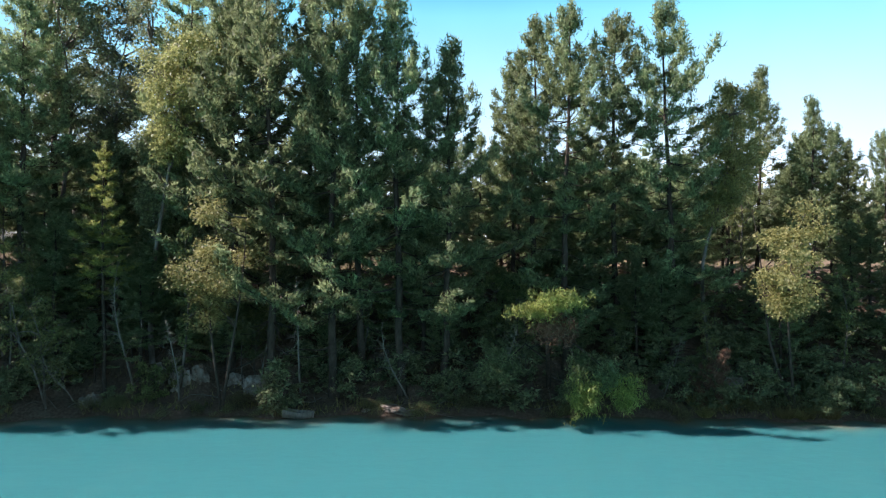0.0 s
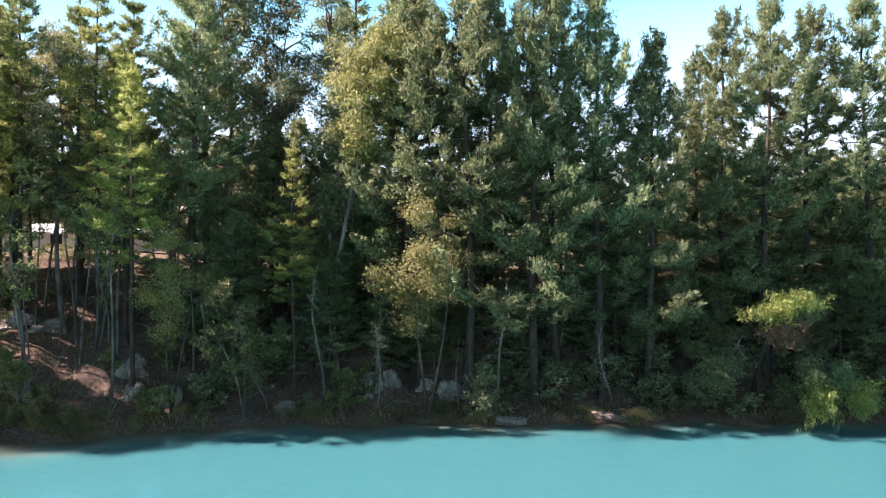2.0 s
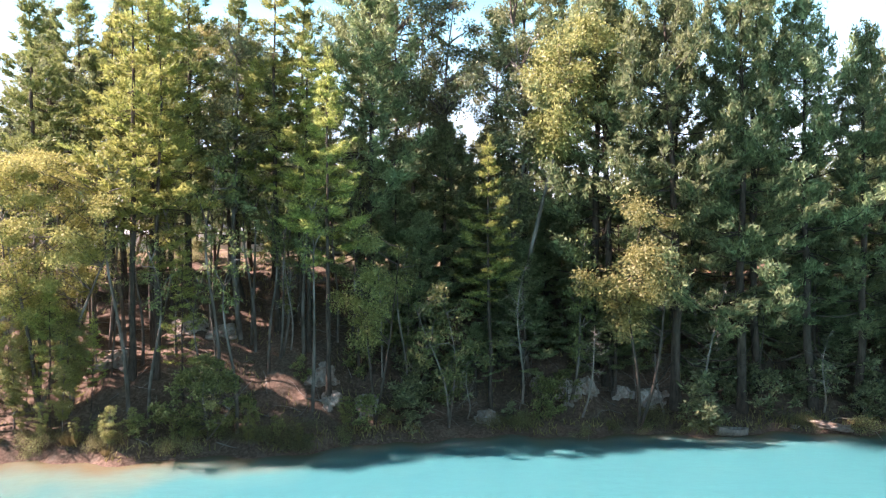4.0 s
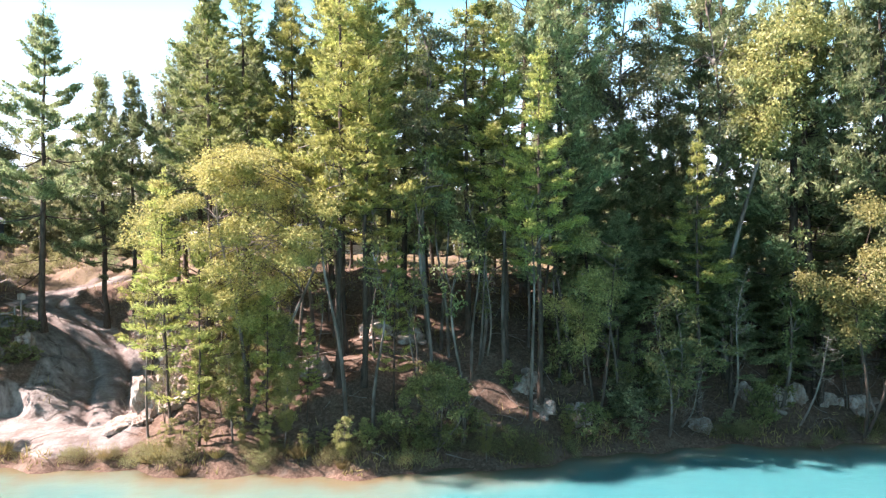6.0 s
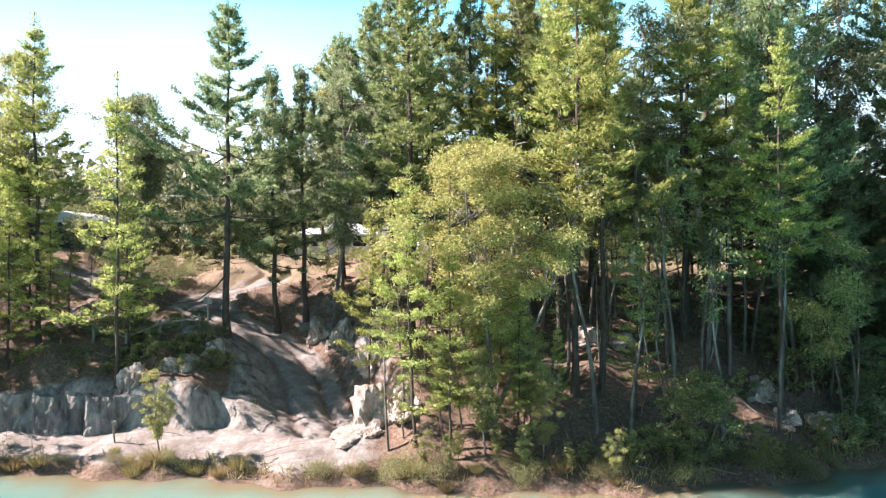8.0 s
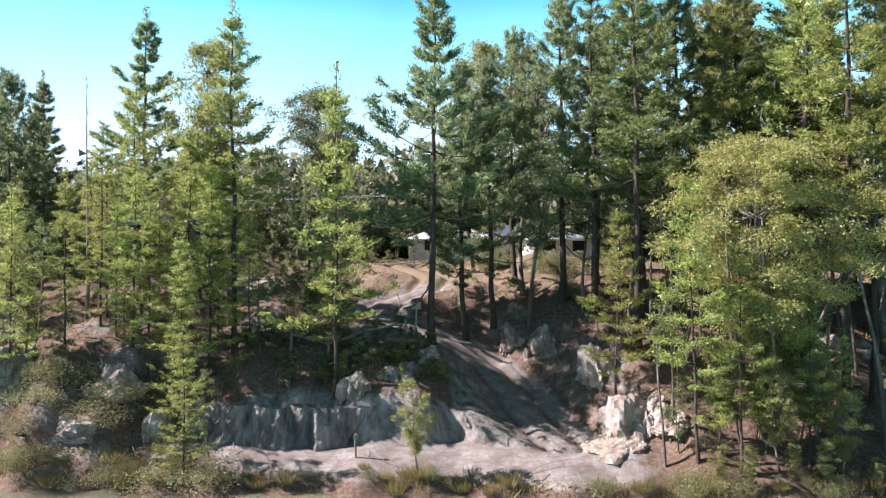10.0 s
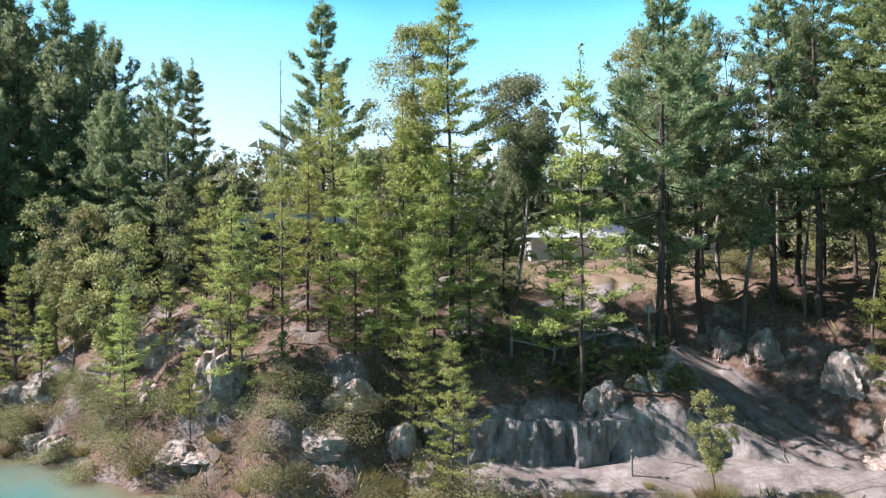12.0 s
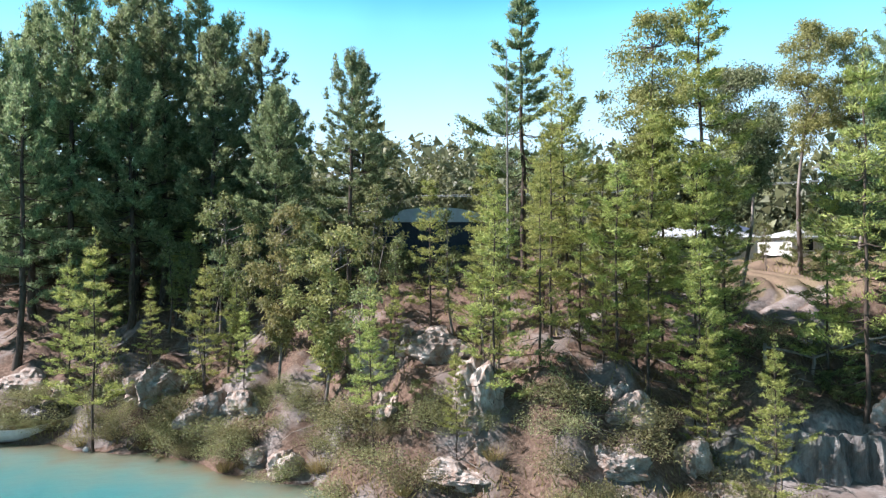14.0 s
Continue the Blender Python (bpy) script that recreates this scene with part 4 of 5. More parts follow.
for x, y, h, w in [(-33.3, 38.1, 3.9, 0.98), (-31.9, 39.2, 1.6, 1.0), (-36.2, 37.4, 1.2, 1.1)]:
    plant("shrub", BIG_SHRUB[0] if h > 2.5 else LEAFY[0], x, y, gz(x, y) - 0.05, h, rng.uniform(0, 360), "broad leafy green shrub at the waterline", "shrub", "shrubs", wide=w)

for i in range(34):
    x, y = rng.uniform(-86, -36), rng.uniform(60, 78)
    if -79.5 < x < -72 and y < 76 or -58 < x < -40 and y > 64:
        continue
    if rng.random() < 0.5:
        shrub(x, y, rng.uniform(0.9, 2.0), 1.2, rng.random() < 0.6)
    else:
        tree(rng.choice("EOE"), x, y, gz(x, y) + rng.uniform(2.5, 6))

for x, h in [(-64.2, 0.9), (-66, 0.8), (-57.9, 0.6), (-55.5, 0.7), (-48.7, 0.8), (-43.9, 1.1), (-49.2, 0.7), (-47.4, 0.6), (-45.5, 1.2), (-37.8, 0.9), (-34.3, 1.0), (-40.6, 1.0), (-52, 0.4), (-60.5, 0.4)]:
    shrub(x, float(shore_y(x)) + rng.uniform(0.3, 0.9), h, 0.9)
for x, y, h in [(-57.4, 76, 3.4), (-46.6, 75, 2.0), (-38.8, 77, 4.5), (-30.5, 71, 3.2), (-28, 70.5, 2.6)]:
    tree("E", x, y, gz(x, y) + h, None, 1.3)

for x, y, h in [(-55.9, 68.5, 2.5), (-54.2, 70.5, 2.0), (-50.8, 66, 3.4), (-52.4, 67.5, 2.8), (-68.5, 62, 4.4), (-70.6, 64.5, 3.6), (-66.4, 60.5, 3.2)]:
    tree("E", x, y, gz(x, y) + h, None, 1.3)


def undergrowth(seed, count, span, depth, tall, mat):
    """Dense low growth over a stretch of the bank, as one."""
    r = np.random.default_rng(seed)
    src = []
    for _, parts in LEAFY:
        me = parts[-1]
        v = np.empty(len(me.vertices) * 3, np.float32)
        me.vertices.foreach_get("co", v)
        src.append(v.reshape(-1, 3))
    VV = []
    for i in range(count):
        x = r.uniform(*span)
        y = float(shore_y(x)) + r.uniform(*depth)
        bare = -17.6 < x < -9.6 and y < 44.6 or -21.4 < x < -18.8 and y < 42.6 or -4.8 < x < -0.8 and y < 42.4
        if bare or track_near(np.array([x]), np.array([y]))[0][0] < 2.6:
            continue
        a, k, w = r.uniform(0, 6.28), r.uniform(*tall) / 1.6, r.uniform(0.9, 1.4)
        v = src[i % 2] * np.array([k * w, k * w, k])
        c, q = math.cos(a), math.sin(a)
        VV.append(np.stack([v[:, 0] * c - v[:, 1] * q + x, v[:, 0] * q + v[:, 1] * c + y, v[:, 2] + gz(x, y) - 0.05], 1))
    V = np.concatenate(VV)
    return mesh_of("undergrowth", V, np.arange(len(V)).reshape(-1, 3), mat)


tagged(new("plateau_scrub", undergrowth(64, 150, (-82, -40), (15, 36), (0.4, 1.3), M_SCRUB)), "low grey-green scrub over the dry flat ground", "scrub", kind="stuff")
tagged(new("undergrowth", undergrowth(63, 170, (-25, 32), (0.3, 8), (1.0, 2.9), M_GUM)), "dense dark green undergrowth at the foot of the wood", "undergrowth", kind="stuff")
for i in range(26):
    x = rng.uniform(-22, 30)
    y = float(shore_y(x)) + rng.uniform(2.5, 9)
    tree("P", x, y, gz(x, y) + rng.uniform(3.5, 8), 2, 1.6)
for i in range(22):
    x, y = rng.uniform(-60.5, -54.8), rng.uniform(44.6, 47)
    shrub(x, y, rng.uniform(0.5, 1.1), 1.2, True)

# ---- distant woods ----
def far_woods():
    r = np.random.default_rng(77)
    VV, FF, o = [], [], 0
    for i in range(600):
        x = r.uniform(-200, 120)
        y = 92 + 90 * r.random() ** 1.6 + 0.03 * abs(x + 40)
        h = r.uniform(7, 15)
        if i < 200:
            x = r.uniform(-125, -60) if i < 150 else r.uniform(-44, 60)
            y = r.uniform(68, 94) if i < 150 else r.uniform(78, 94)
            h = r.uniform(6, 10.5) if y > 77 else r.uniform(2, 5)
            if (-84 < x < -70 and y < 77) or -39 < x < -31:
                continue
        if i >= 490:
            x, y, h = r.uniform(-78, -16), r.uniform(94, 104), r.uniform(9, 13)
        elif i >= 200 and y < 106 and -42 < x < -30:
            continue
        z = gz(x, y)
        m, big = (1000, 0.3) if i < 200 else (700, 0.42)
        w = h * r.uniform(0.28, 0.48)
        lob = r.normal(size=(9, 3)) * np.array([w * 0.5, w * 0.5, h * 0.1]) + np.linspace(0.14, 0.82, 9)[:, None] * np.array([0, 0, h])
        g = lob[r.integers(0, 9, m)] + unit(r.normal(size=(m, 3))) * (r.random((m, 1)) ** 0.35) * np.array([w * 0.45, w * 0.45, h * 0.17])
        V, F = blades(g + np.array([x, y, z]), unit(r.normal(size=(m, 3))), r.uniform(0.5, 1.1, m) * big, r.uniform(0.4, 0.8, m) * big, r)
        c = lob[r.integers(0, 9, 90)] + r.normal(size=(90, 3)) * np.array([w, w, h * 0.4]) * 0.16
        VC, FC = blades(c + np.array([x, y, z]), unit(r.normal(size=(90, 3))), np.full(90, 0.1 * h), np.full(90, 0.09 * h), r)
        V, F = np.concatenate([V, VC]), np.concatenate([F, FC + len(V)])
        T, G = tubes([(np.array([[x, y, z - 0.3], [x, y, z + h * 0.7]]), np.array([0.2, 0.08]))], 4)
        VV += [V, T]
        G = np.concatenate([G[:, [0, 1, 2]], G[:, [0, 2, 3]]])
        FF += [F + o, G + o + len(V)]
        o += len(V) + len(T)
    return mesh_of("distant_woods", np.concatenate(VV), np.concatenate(FF), M_GUM)


# never in view: added behind the camera to cut low sky and deepen shade
def opposite_woods():
    r = np.random.default_rng(78)
    VV = []
    for i in range(330):
        x, y, h = r.uniform(-330, 260), r.uniform(-150, -78), r.uniform(17, 27)
        m, w = 170, h * r.uniform(0.14, 0.24)
        g = unit(r.normal(size=(m, 3))) * (r.random((m, 1)) ** 0.4) * np.array([w, w, h * 0.46]) + np.array([x, y, gz(x, y) + h * 0.5])
        VV.append(blades(g, unit(r.normal(size=(m, 3))), r.uniform(1.4, 3.0, m), r.uniform(1.0, 2.0, m), r)[0])
    V = np.concatenate(VV)
    return mesh_of("opposite_woods", V, np.arange(len(V)).reshape(-1, 3), M_GUM)


tagged(new("distant_woods", far_woods()), "mixed bushland behind the lake bank", "woods", kind="stuff")
tagged(new("opposite_woods", opposite_woods()), "unseen woods added behind the camera to block low sky light", "woods", kind="stuff")

# ---- pale rocks ----
ROCKS = [outcrop_mesh(101 + i, (0.95, 1.15, 0.8, 1.25, 1.0)[i], (0.8, 1.0, 0.9, 0.8, 1.1)[i]) for i in range(5)]


def rock(x, y, z, sx, sy, sz, turn=0, tip=0, which=None):
    me = ROCKS[rng.randrange(5) if which is None else which]
    ob = new("rock", me)
    ob.matrix_basis = pose(x, y, z, tip, 0, turn) @ Matrix.Diagonal((sx, sy, sz, 1))
    return tagged(ob, "weathered pale clay rock outcrop on the bank", "rock", "rocks on the bank")


for x, y, z, sx, sy, sz in [
        (-91, 56, 2.6, 1.9, 1.4, 1.5), (-93.6, 57, 2.2, 1.4, 1.2, 1.0), (-78.9, 50.3, 4.0, 1.8, 0.9, 1.8), (-76.6, 49.3, 3.6, 1.5, 1.3, 2.2), (-75.0, 45.6, 2.2, 1.4, 1.2, 2.4), (-76.2, 44.6, 1.0, 1.5, 1.2, 1.0), (-87.3, 53.3, 2.0, 2.0, 1.3, 2.2), (-85.6, 52.2, 2.0, 1.2, 1.0, 1.4), (-78.6, 47.7, 1.8, 1.0, 0.8, 1.3),
        (-83, 48.3, 1.8, 0.9, 0.9, 0.9), (-84.5, 49.6, 1.6, 0.8, 0.8, 0.7), (-70.3, 42.4, 1.5, 1.0, 1.0, 0.9), (-67.3, 43.6, 2.4, 0.8, 1.3, 2.0), (-66.6, 42.0, 0.9, 0.9, 0.9, 0.8), (-99, 59, 3.2, 1.8, 1.3, 1.5),
        (-96.5, 57.5, 1.8, 1.3, 1.0, 1.0), (-50.6, 51.2, 4.9, 0.6, 0.6, 1.0), (-49.1, 50.1, 5.0, 0.85, 0.7, 1.6), (-47.2, 46.0, 3.8, 0.8, 0.8, 1.5), (-46.8, 42.3, 1.7, 1.05, 1.0, 2.1), (-45.4, 41.2, 0.9, 0.8, 0.8, 1.1), (-47.6, 42.0, 0.9, 0.6, 0.6, 1.0),
        (-47.8, 41.4, 0.9, 1.2, 1.0, 0.7), (-58.8, 44.4, 2.9, 0.5, 0.4, 0.95), (-57.3, 45.0, 2.9, 0.4, 0.35, 0.6), (-56.3, 45.3, 2.9, 0.5, 0.4, 0.8), (-55.4, 46.2, 2.9, 0.4, 0.5, 0.7), (-69.3, 44.2, 2.3, 1.2, 1.0, 1.6), (-39.2, 42.6, 2.2, 1.3, 1.1, 1.4), (-34.6, 45.8, 4.4, 1.6, 1.2, 1.1), (-36.4, 45.2, 3.8, 1.0, 1.0, 0.9),
        (-28.6, 42.6, 2.6, 0.8, 0.8, 1.1), (-28, 41.4, 1.2, 0.7, 0.7, 0.7), (-20.1, 41.9, 0.9, 0.8, 0.7, 0.9), (-26.1, 41.6, 1.2, 0.8, 0.7, 1.2), (-15.6, 43.6, 2.4, 0.9, 0.7, 1.5), (-16.9, 43.8, 2.4, 0.6, 0.6, 1.3), (-14.4, 43.8, 2.4, 0.6, 0.6, 1.2), (-10.8, 43.6, 2.4, 1.0, 0.7, 1.3), (-12.3, 44.0, 2.4, 0.6, 0.5, 1.0),
        (-2.8, 41.2, 0.25, 1.7, 0.8, 0.4), (17, 43.2, 2.5, 0.6, 0.7, 0.8), (-24.2, 47.6, 5.0, 1.2, 1.0, 0.9)]:
    f = 0.72 if x < -65 or x > -42 else 1.0
    sx, sy, sz = sx * f, sy * f, sz * f * 0.85
    z = gz(x, y) - 0.32 * sz
    rock(x, y, z, sx * 1.35, sy * 1.1, sz * 1.0, rng.uniform(0, 360), rng.uniform(-12, 12))
    for j in range(2):
        a, s = rng.uniform(0, 6.28), rng.uniform(0.25, 0.5)
        u, v = x + math.cos(a) * sx * 1.1, y + math.sin(a) * sy
        rock(u, v, gz(u, v) - 0.12, sx * s, sy * s, sz * s, rng.uniform(0, 360), rng.uniform(-12, 12))


# ---- the clay cliff behind the sandy bench ----
def clay_cliff():
    line = np.array([(-68.0, 44.4, 2.2), (-66.4, 43.4, 2.6), (-64, 43.0, 2.8), (-60.4, 42.8, 2.65), (-58.2, 43.2, 2.6), (-56.6, 44.0, 2.7), (-55.4, 44.9, 2.9), (-54.6, 45.9, 3.2)])
    arc = np.concatenate([[0], np.cumsum(np.hypot(*np.diff(line[:, :2], axis=0).T))])
    ss = np.arange(0, arc[-1], 0.08)
    path = np.stack([np.interp(ss, arc, line[:, i]) for i in range(3)], 1)
    t = unit(np.gradient(path[:, :2], axis=0))
    out = np.stack([t[:, 1], -t[:, 0]], 1)
    rows = 18
    V = []
    for k, s in enumerate(ss):
        x, y, top = path[k]
        end = min(1.0, s / 1.2, (arc[-1] - s) / 1.6)
        foot = gz(x + out[k, 0] * 0.3, y + out[k, 1] * 0.3)
        top = foot + (top - foot) * max(0.12, end) + 0.14 * noise.noise(Vector((s * 0.9, 3.1, 0))) + 0.06 * noise.noise(Vector((s * 3.5, 9.1, 0)))
        for j in range(rows):
            v = j / (rows - 4)
            if v <= 1:
                z = foot - 0.25 + (top - foot + 0.25) * v
                back = 0.10 * v + 0.22 * max(0, v - 0.8) ** 2 * 25 * 0.35
                rib = noise.ridged_multi_fractal(Vector((s * 0.5 + 0.5 * noise.noise(Vector((s * 0.4, z * 0.5, 2.0))), z * 0.3, 4.0)), 0.8, 2.3, 6, 1.0, 2.0) - 1.0
                crack = max(0.0, 0.12 - abs(noise.noise(Vector((s * 0.55, z * 0.12, 17.0))))) * 3.0
                o = 0.2 * rib * (0.3 + 0.7 * v) - crack - back + 0.16 * noise.noise(Vector((x * 1.7, z * 1.9, y * 1.7))) + 0.07 * noise.noise(Vector((x * 5, z * 5, y * 5))) + 0.28 * (1 - v) ** 3
            else:
                f = (j - (rows - 4)) / 3
                o = -0.35 - 1.9 * f
                g = gz(x + out[k, 0] * o, y + out[k, 1] * o)
                z = (top + 0.05) * (1 - f) + (g - 0.2) * f
            V.append((x + out[k, 0] * o, y + out[k, 1] * o, z))
    i, j = np.meshgrid(np.arange(len(ss) - 1), np.arange(rows - 1), indexing="ij")
    q = np.stack([i * rows + j, (i + 1) * rows + j, (i + 1) * rows + j + 1, i * rows + j + 1], -1).reshape(-1, 4)
    return mesh_of("clay_cliff", np.array(V), q, M_CLAY, False)


tagged(new("clay_cliff", clay_cliff()), "low fluted cliff of pale grey clay behind the bench", "cliff", kind="structure")

# ---- sedges along the sandy shore ----
def sedge_mesh(seed, n=260, h=0.75):
    r = np.random.default_rng(seed)
    a = r.uniform(0, 2 * np.pi, n)
    k = r.random(n) ** 0.5 * 0.22
    P = np.stack([np.cos(a) * k, np.sin(a) * k, np.zeros(n)], 1)
    D = unit(np.stack([np.cos(a) * k * 2.6, np.sin(a) * k * 2.6, np.ones(n)], 1) + r.normal(size=(n, 3)) * 0.16)
    V, F = blades(P, D, h * r.uniform(0.5, 1.15, n), np.full(n, 0.016), r)
    return mesh_of("sedge_tuft", V, F, M_SEDGE)


SEDGES = [sedge_mesh(201 + i) for i in range(3)]
for i in range(60):
    x = rng.choice((rng.uniform(-68, -37), rng.uniform(-98, -64), rng.uniform(14, 24)))
    y = float(shore_y(x)) + abs(rng.gauss(0, 0.55)) + 0.1
    ob = new("sedge_tuft", SEDGES[i % 3])
    s = rng.uniform(0.5, 1.2)
    ob.matrix_basis = pose(x, y, gz(x, y) - 0.03, 0, 0, rng.uniform(0, 360)) @ Matrix.Diagonal((s * 1.3, s * 1.3, s, 1))
    tagged(ob, "straw-coloured tuft of shore sedge", "sedge", "sedges on the shore")

# ---- made things ----
M_WHITE = paint("white_paint", (0.72, 0.71, 0.68), 0.6)
M_BLUE = paint("dark_blue_steel", (0.012, 0.032, 0.06), 0.45)
M_SILVER = paint("silver_roof_steel", (0.66, 0.69, 0.72), 0.4, 0.0)
M_SLATE = paint("blue_grey_roof", (0.09, 0.12, 0.19), 0.5)
M_GLASS = paint("window_glass", (0.02, 0.025, 0.03), 0.08, 0.0, 0.1)
M_TARP = paint("black_tarp", (0.012, 0.012, 0.014), 0.5)


def box(bm, x0, y0, z0, x1, y1, z1, bevel=0.0):
    m = Matrix.Translation(((x0 + x1) / 2, (y0 + y1) / 2, (z0 + z1) / 2)) @ Matrix.Diagonal((x1 - x0, y1 - y0, z1 - z0, 1))
    r = bmesh.ops.create_cube(bm, size=1.0, matrix=m)
    if bevel:
        es = list({e for v in r["verts"] for e in v.link_edges})
        bmesh.ops.bevel(bm, geom=es, offset=bevel, segments=1, affect="EDGES")
    return bm


def boxes(*rows, bevel=0.01):
    bm = bmesh.new()
    for r in rows:
        box(bm, *r, bevel=bevel)
    return bm


def prism(points, y0, y1):
    """A solid with that outline in x and z, between two depths."""
    bm = bmesh.new()
    a = [bm.verts.new((x, y0, z)) for x, z in points]
    b = [bm.verts.new((x, y1, z)) for x, z in points]
    bm.faces.new(a), bm.faces.new(b[::-1])
    for i in range(len(a)):
        j = (i + 1) % len(a)
        bm.faces.new((a[j], a[i], b[i], b[j]))
    bmesh.ops.recalc_face_normals(bm, faces=bm.faces)
    return bm


def house(x, y, w, d, h, roof, turn, roof_mat, label):
    root = new("house")
    root.matrix_basis = pose(x, y, gz(x, y) - 0.1, 0, 0, turn)
    part("wall", boxes((-w / 2, 0, 0, w / 2, d, h)), M_WHITE, root)
    bm = bmesh.new()
    e = 0.45
    c = [bm.verts.new(p) for p in ((-w / 2 - e, -e, h), (w / 2 + e, -e, h), (w / 2 + e, d + e, h), (-w / 2 - e, d + e, h))]
    r0, r1 = bm.verts.new((-w / 2 + d * 0.4, d / 2, h + roof)), bm.verts.new((w / 2 - d * 0.4, d / 2, h + roof))
    for f in ((c[0], c[1], r1, r0), (c[1], c[2], r1), (c[2], c[3], r0, r1), (c[3], c[0], r0), (c[3], c[2], c[1], c[0])):
        bm.faces.new(f)
    part("roof", bm, roof_mat, root)
    part("gutter", boxes((-w / 2 - e, -e - 0.1, h - 0.12, w / 2 + e, -e, h + 0.02)), M_SILVER, root)
    for i in range(max(2, int(w // 3))):
        u = -w / 2 + (i + 0.5) * w / max(2, int(w // 3))
        win = part("window", boxes((u - 0.6, -0.04, 0.9, u + 0.6, 0.02, 2.0)), M_GLASS, root)
        part("frame", boxes((u - 0.68, -0.07, 0.82, u + 0.68, -0.03, 0.9), (u - 0.68, -0.07, 2.0, u + 0.68, -0.03, 2.08), (u - 0.68, -0.07, 0.9, u - 0.6, -0.03, 2.0), (u + 0.6, -0.07, 0.9, u + 0.68, -0.03, 2.0)), M_WHITE, win)
    return tagged(root, label, "house", "houses behind the trees")


house(-52.3, 77, 8.0, 6, 2.0, 1.1, 0, M_SILVER, "low white house with a pale metal roof behind trees")
house(-42, 78, 5.6, 5, 2.0, 0.8, 6, M_SILVER, "small white cottage behind the pines")
house(-46.2, 86, 5, 6, 2.2, 1.1, -8, M_SLATE, "white house with a blue-grey hipped roof")
house(-36.5, 98, 7.0, 5, 2.3, 0.8, 0, M_SILVER, "white house glimpsed between tree trunks")


def shed():
    root = new("shed")
    root.matrix_basis = pose(-75.7, 69, gz(-75.7, 69), 0, 0, -4)
    wall = part("wall", boxes((-3.7, 0, 0, 3.7, 5, 2.6)), M_BLUE, root)
    for i in range(37):
        u = -3.7 + 0.1 + i * 0.2
        child("rib", RIB, wall).location = (u, 0, 0)
    pts = [(3.9 * math.cos(a), 2.5 + 1.05 * math.sin(a)) for a in np.linspace(0, math.pi, 13)]
    part("roof", prism(pts, -0.25, 5.25), M_SILVER, root)
    part("door", boxes((0.4, -0.06, 0.0, 2.4, -0.02, 2.2)), M_BLUE, root)
    return tagged(root, "dark blue steel shed with a curved silver roof", "shed")


bm = boxes((-0.03, -0.035, 0.02, 0.03, 0.0, 2.58), bevel=0.0)
RIB = bpy.data.meshes.new("rib")
bm.to_mesh(RIB), bm.free()
RIB.materials.append(M_BLUE)
shed()


def carport(x, y):
    root = new("carport")
    root.matrix_basis = pose(x, y, gz(x, y))
    for u, v in ((-1.1, 0), (1.1, 0), (-1.1, 3), (1.1, 3)):
        part("post", boxes((u - 0.06, v - 0.06, -0.1, u + 0.06, v + 0.06, 2.4)), M_WHITE, root)
    part("roof", boxes((-1.35, -0.3, 2.4, 1.35, 3.3, 2.52)), M_SILVER, root)
    part("rail", boxes((-1.1, -0.04, 0.55, 1.1, 0.04, 0.65)), M_WHITE, root)
    return tagged(root, "open white carport frame among bushes", "carport")


carport(-81.3, 69.5)


def power_line():
    """Two poles far apart behind the trees, with two slack wires between them."""
    root = new("power_line")
    ends = [(-112.0, 77.0), (-36.5, 73.0)]
    tops = [(x, y, gz(x, y) + 7.2) for x, y in ends]
    for x, y, z in tops:
        V, F = tubes([(np.array([(x, y, gz(x, y) - 0.4), (x, y, z + 0.3)]), np.array([0.14, 0.1]))], 8)
        child("pole", mesh_of("pole", V, F, M_DEAD, True), root)
        part("crossarm", boxes((x - 0.06, y - 0.8, z - 0.1, x + 0.06, y + 0.8, z)), M_DEAD, root)
    for off in (-0.7, 0.7):
        u = np.linspace(0, 1, 40)[:, None]
        p = np.array(tops[0]) * (1 - u) + np.array(tops[1]) * u + np.array([0, off, 0.05])
        p[:, 2] -= 1.3 * (4 * u * (1 - u))[:, 0]
        V, F = tubes([(p, np.full(40, 0.014))], 4)
        child("wire", mesh_of("wire", V, F, M_SILVER, True), root, "thin overhead wire")
    return tagged(root, "timber power poles with two slack overhead wires", "power line")


power_line()


def log_between(bm, a, b, r0, r1, seed):
    q = np.random.default_rng(seed)
    V, F = tubes([(wobble(np.array(a, float), np.array(b, float), 6, 0.03, q), np.linspace(r0, r1, 6))], 7)
    vs = [bm.verts.new(v) for v in V]
    for f in F:
        bm.faces.new([vs[i] for i in f])
    bm.faces.new(vs[:7][::-1]), bm.faces.new(vs[-7:])
    return bm


def rail_fence(ends, label):
    root = new("rail_fence")
    ends = [(x, y, gz(x, y)) for x, y in ends]
    for i, (x, y, z) in enumerate(ends):
        part("post", log_between(bmesh.new(), (x, y, z - 0.3), (x + 0.03, y, z + 0.95), 0.08, 0.07, i), M_DEAD, root)
    for i, (a, b) in enumerate(zip(ends[:-1], ends[1:])):
        part("rail", log_between(bmesh.new(), (a[0], a[1] - 0.1, a[2] + 0.8), (b[0], b[1] - 0.1, b[2] + 0.75), 0.06, 0.05, 20 + i), M_DEAD, root)
    return tagged(root, label, "fence")


rail_fence([(-62.3, 47.9), (-60.4, 47.4), (-58.6, 47.3), (-56.6, 47.5)], "weathered pole rail fence on the terrace")


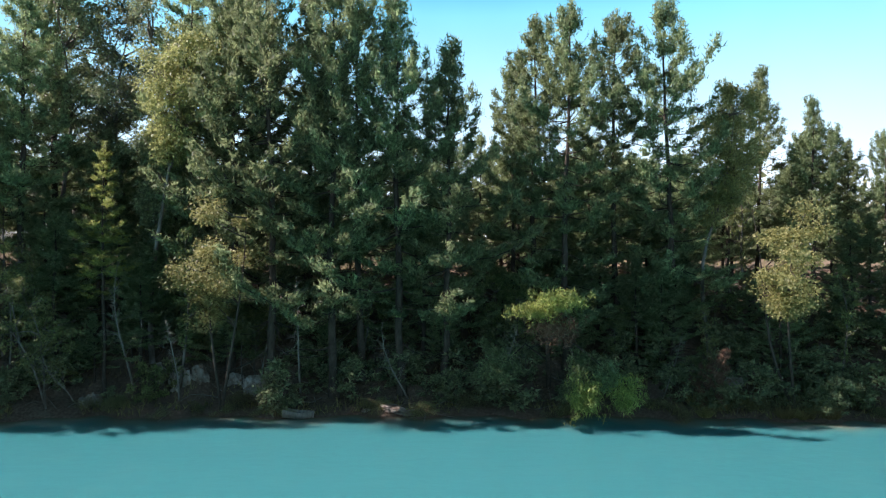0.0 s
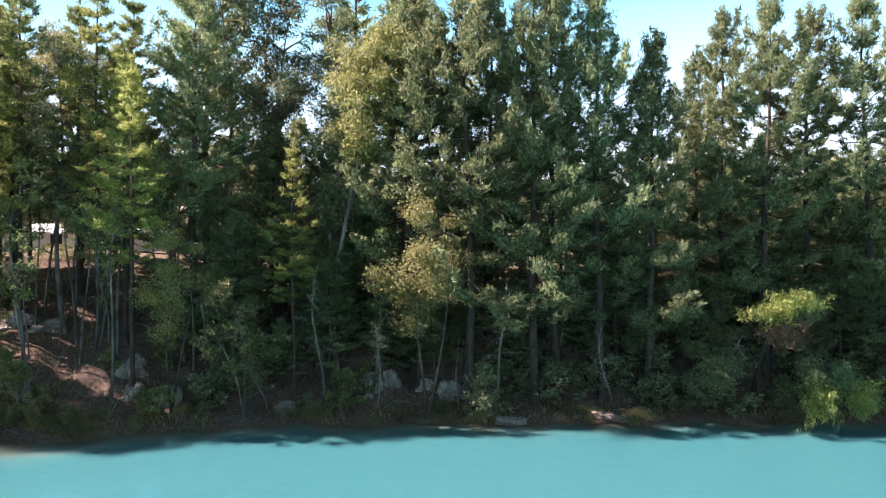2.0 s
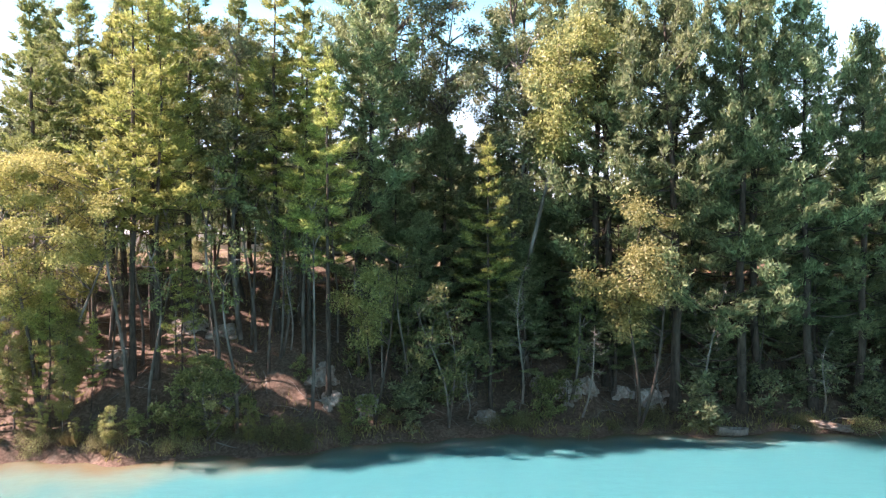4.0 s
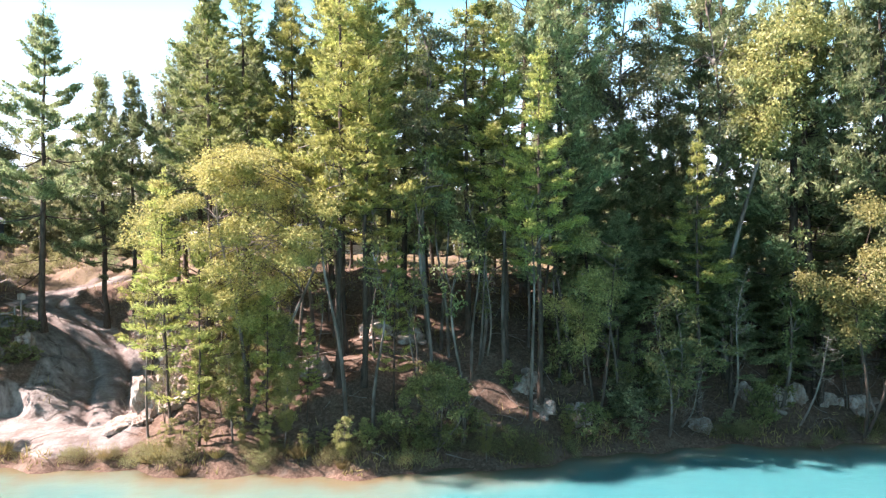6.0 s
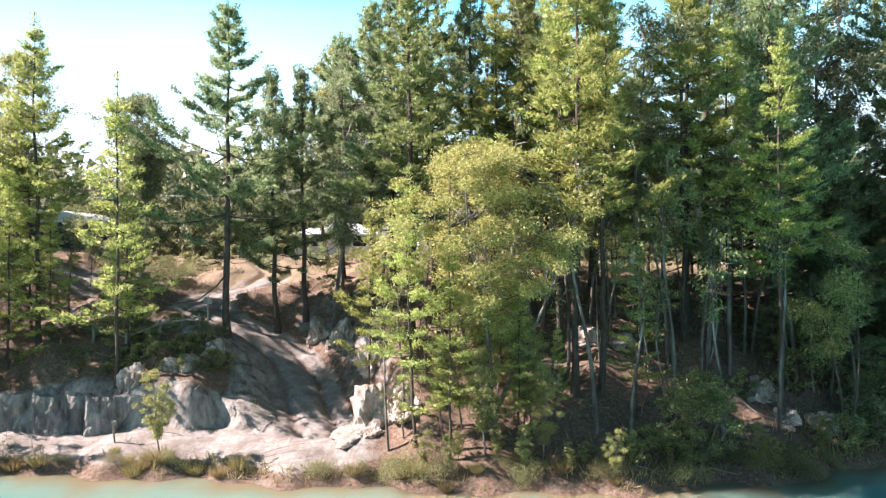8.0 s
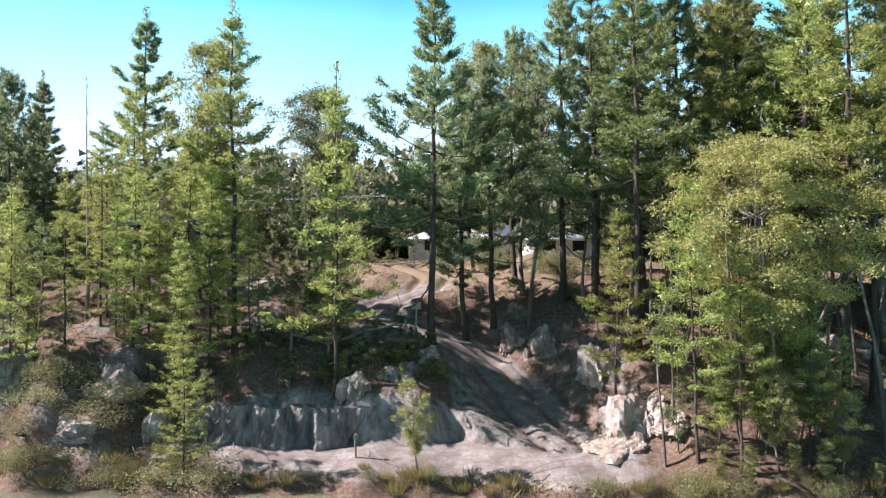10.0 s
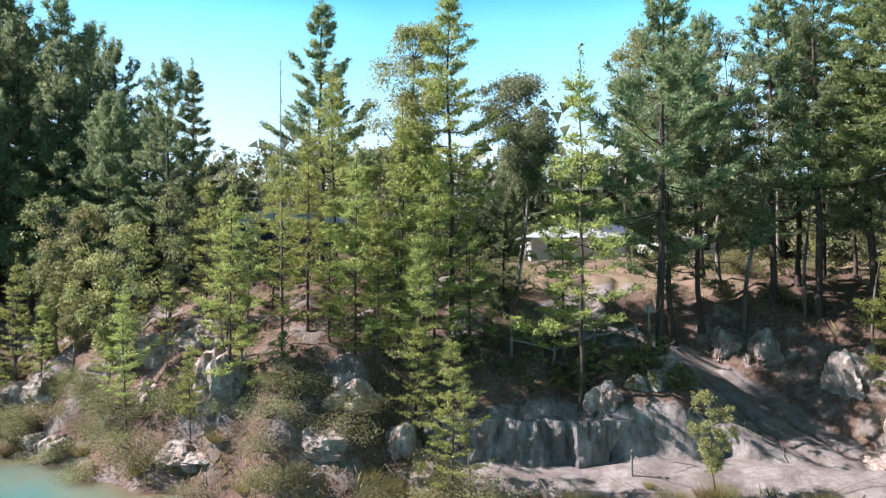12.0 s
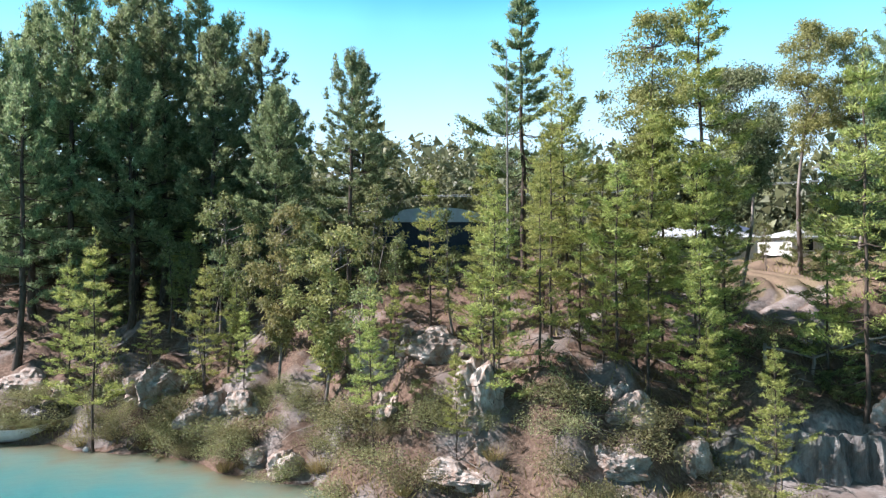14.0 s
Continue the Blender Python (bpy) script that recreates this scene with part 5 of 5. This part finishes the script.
def sign_post(x, y, h=1.9, w=0.22):
    root = new("sign_post")
    z = gz(x, y)
    part("post", log_between(bmesh.new(), (x, y, z - 0.3), (x, y, z + h), 0.05, 0.045, 5), M_DEAD, root)
    part("board", boxes((x - w, y - 0.1, z + h - 0.04 - 1.6 * w, x + w, y - 0.06, z + h - 0.04)), M_DEAD, root)
    return tagged(root, "grey timber post with a small board", "sign post")


sign_post(-56.0, 47.2)
sign_post(-58.6, 41.5, 1.0, 0.1)


def hull(name, length, beam, depth, material, x, y, z, turn, tip, label, seat=True):
    """An open boat of skinned cross-sections."""
    root = new(name)
    root.matrix_basis = pose(x, y, z, 0, tip, turn)
    bm = bmesh.new()
    n, m = 13, 9
    outer, inner = [], []
    for i in range(n):
        u = -1 + 2 * i / (n - 1)
        wdt = beam / 2 * (1 - max(0, u) ** 2.2 * 0.96) * (0.85 + 0.15 * min(1, u + 1))
        keel = depth * 0.35 * max(0, u) ** 2
        sheer = depth * (1 + 0.25 * u * u)
        for rows, k in ((outer, 1.0), (inner, 0.93)):
            rows.append([bm.verts.new((u * length / 2 * (1 if k == 1 else 0.985), wdt * k * math.sin(a), (keel + (1 - k)) * 1 + (sheer - keel) * (1 - math.cos(a)) * 1.0 if abs(a) < 1.57 else sheer))
                         for a in np.linspace(-math.pi / 2, math.pi / 2, m)])
    for rows, flip in ((outer, False), (inner, True)):
        for r0, r1 in zip(rows[:-1], rows[1:]):
            for j in range(m - 1):
                f = (r0[j], r1[j], r1[j + 1], r0[j + 1])
                bm.faces.new(f[::-1] if flip else f)
    for r0, r1, q0, q1 in zip(outer[:-1], outer[1:], inner[:-1], inner[1:]):
        bm.faces.new((r0[0], q0[0], q1[0], r1[0])), bm.faces.new((r0[-1], r1[-1], q1[-1], q0[-1]))
    bm.faces.new(outer[0][::-1]), bm.faces.new(inner[0])
    part("hull", bm, material, root)
    if seat:
        part("thwart", boxes((-0.12, -beam * 0.42, depth * 0.7, 0.12, beam * 0.42, depth * 0.75)), M_DEAD, root)
    return tagged(root, label, "boat")


hull("punt", 1.7, 0.8, 0.42, M_DEAD, -7.9, 40.2, -0.05, 4, 6, "weathered grey punt stranded at the waterline")
hull("dinghy", 3.4, 1.4, 0.7, M_WHITE, -97.7, 55.2, 0.05, 15, 0, "small white dinghy drawn up on the shore")
bm = bmesh.new()
bmesh.ops.create_icosphere(bm, subdivisions=3, radius=0.16)
me = bpy.data.meshes.new("mooring_buoy")
bm.to_mesh(me), bm.free()
me.materials.append(M_WHITE)
ob = new("mooring_buoy", me)
ob.location = (-93.3, 53.2, 0.06)
tagged(ob, "small white mooring buoy afloat near the shore", "buoy")
bm = bmesh.new()
bmesh.ops.create_icosphere(bm, subdivisions=4, radius=1.0)
for v in bm.verts:
    p = v.co
    v.co = (p.x * 1.3, p.y * 0.7, max(-0.1, p.z) * 0.55 * (1 + 0.3 * math.sin(p.x * 5) * math.sin(p.y * 7 + 1)))
me = bpy.data.meshes.new("tarpaulin")
bm.to_mesh(me), bm.free()
me.materials.append(M_TARP)
ob = new("tarpaulin", me)
ob.location = (-96.6, 56.0, gz(-96.6, 56.0))
tagged(ob, "heap under a black tarpaulin on the shore", "tarpaulin")

# ---- grass, twigs and litter on the bank ----
def bank_grass():
    r = np.random.default_rng(301)
    n = 42000
    x = r.uniform(-104, 30, n)
    d = np.where(np.arange(n) < 6000, 0.15 + 1.1 * r.random(n), 0.6 + 34 * r.random(n))
    keep = (wave(x * 0.6 + 3, d * 0.7) > -0.12) & ~((x > -68) & (x < -46) & (d < 5) & (d > 1.1))
    x, d = x[keep], d[keep]
    y = d + shore_y(x)
    q, _ = track_near(x, y)
    x, y = x[q > 2.4], y[q > 2.4]
    P = np.stack([x, y, ground_z(x, y) - 0.02], 1)
    k = len(P)
    D = unit(r.normal(size=(k, 3)) * 0.45 + np.array([0, 0, 1.0]))
    V, F = blades(P, D, r.uniform(0.15, 0.55, k), r.uniform(0.03, 0.07, k), r)
    return mesh_of("bank_grass", V, F, M_SEDGE)


def sticks():
    r = np.random.default_rng(302)
    rows = []
    for i in range(700):
        x = r.uniform(-100, 30)
        y = float(shore_y(x)) + r.uniform(0.4, 16)
        if -68 < x < -46 and y < shore_y(x) + 5 and i % 2:
            continue
        L, a = r.uniform(0.5, 2.6), r.uniform(0, 2 * np.pi)
        u, v = x + L * math.cos(a), y + L * math.sin(a)
        z0, z1 = gz(x, y) + 0.03, gz(u, v) + r.uniform(0.03, 0.5)
        rows.append((wobble(np.array([x, y, z0]), np.array([u, v, z1]), 5, 0.06 * L, r), np.linspace(0.022, 0.008, 5) * r.uniform(0.5, 1.4)))
    V, F = tubes(rows, 4)
    return mesh_of("fallen_sticks", V, F, M_DEAD, True)


tagged(new("bank_grass", bank_grass()), "dry straw-coloured grass on the bank", "grass", kind="stuff")
tagged(new("fallen_sticks", sticks()), "fallen grey sticks strewn over the needle litter", "sticks", kind="stuff")
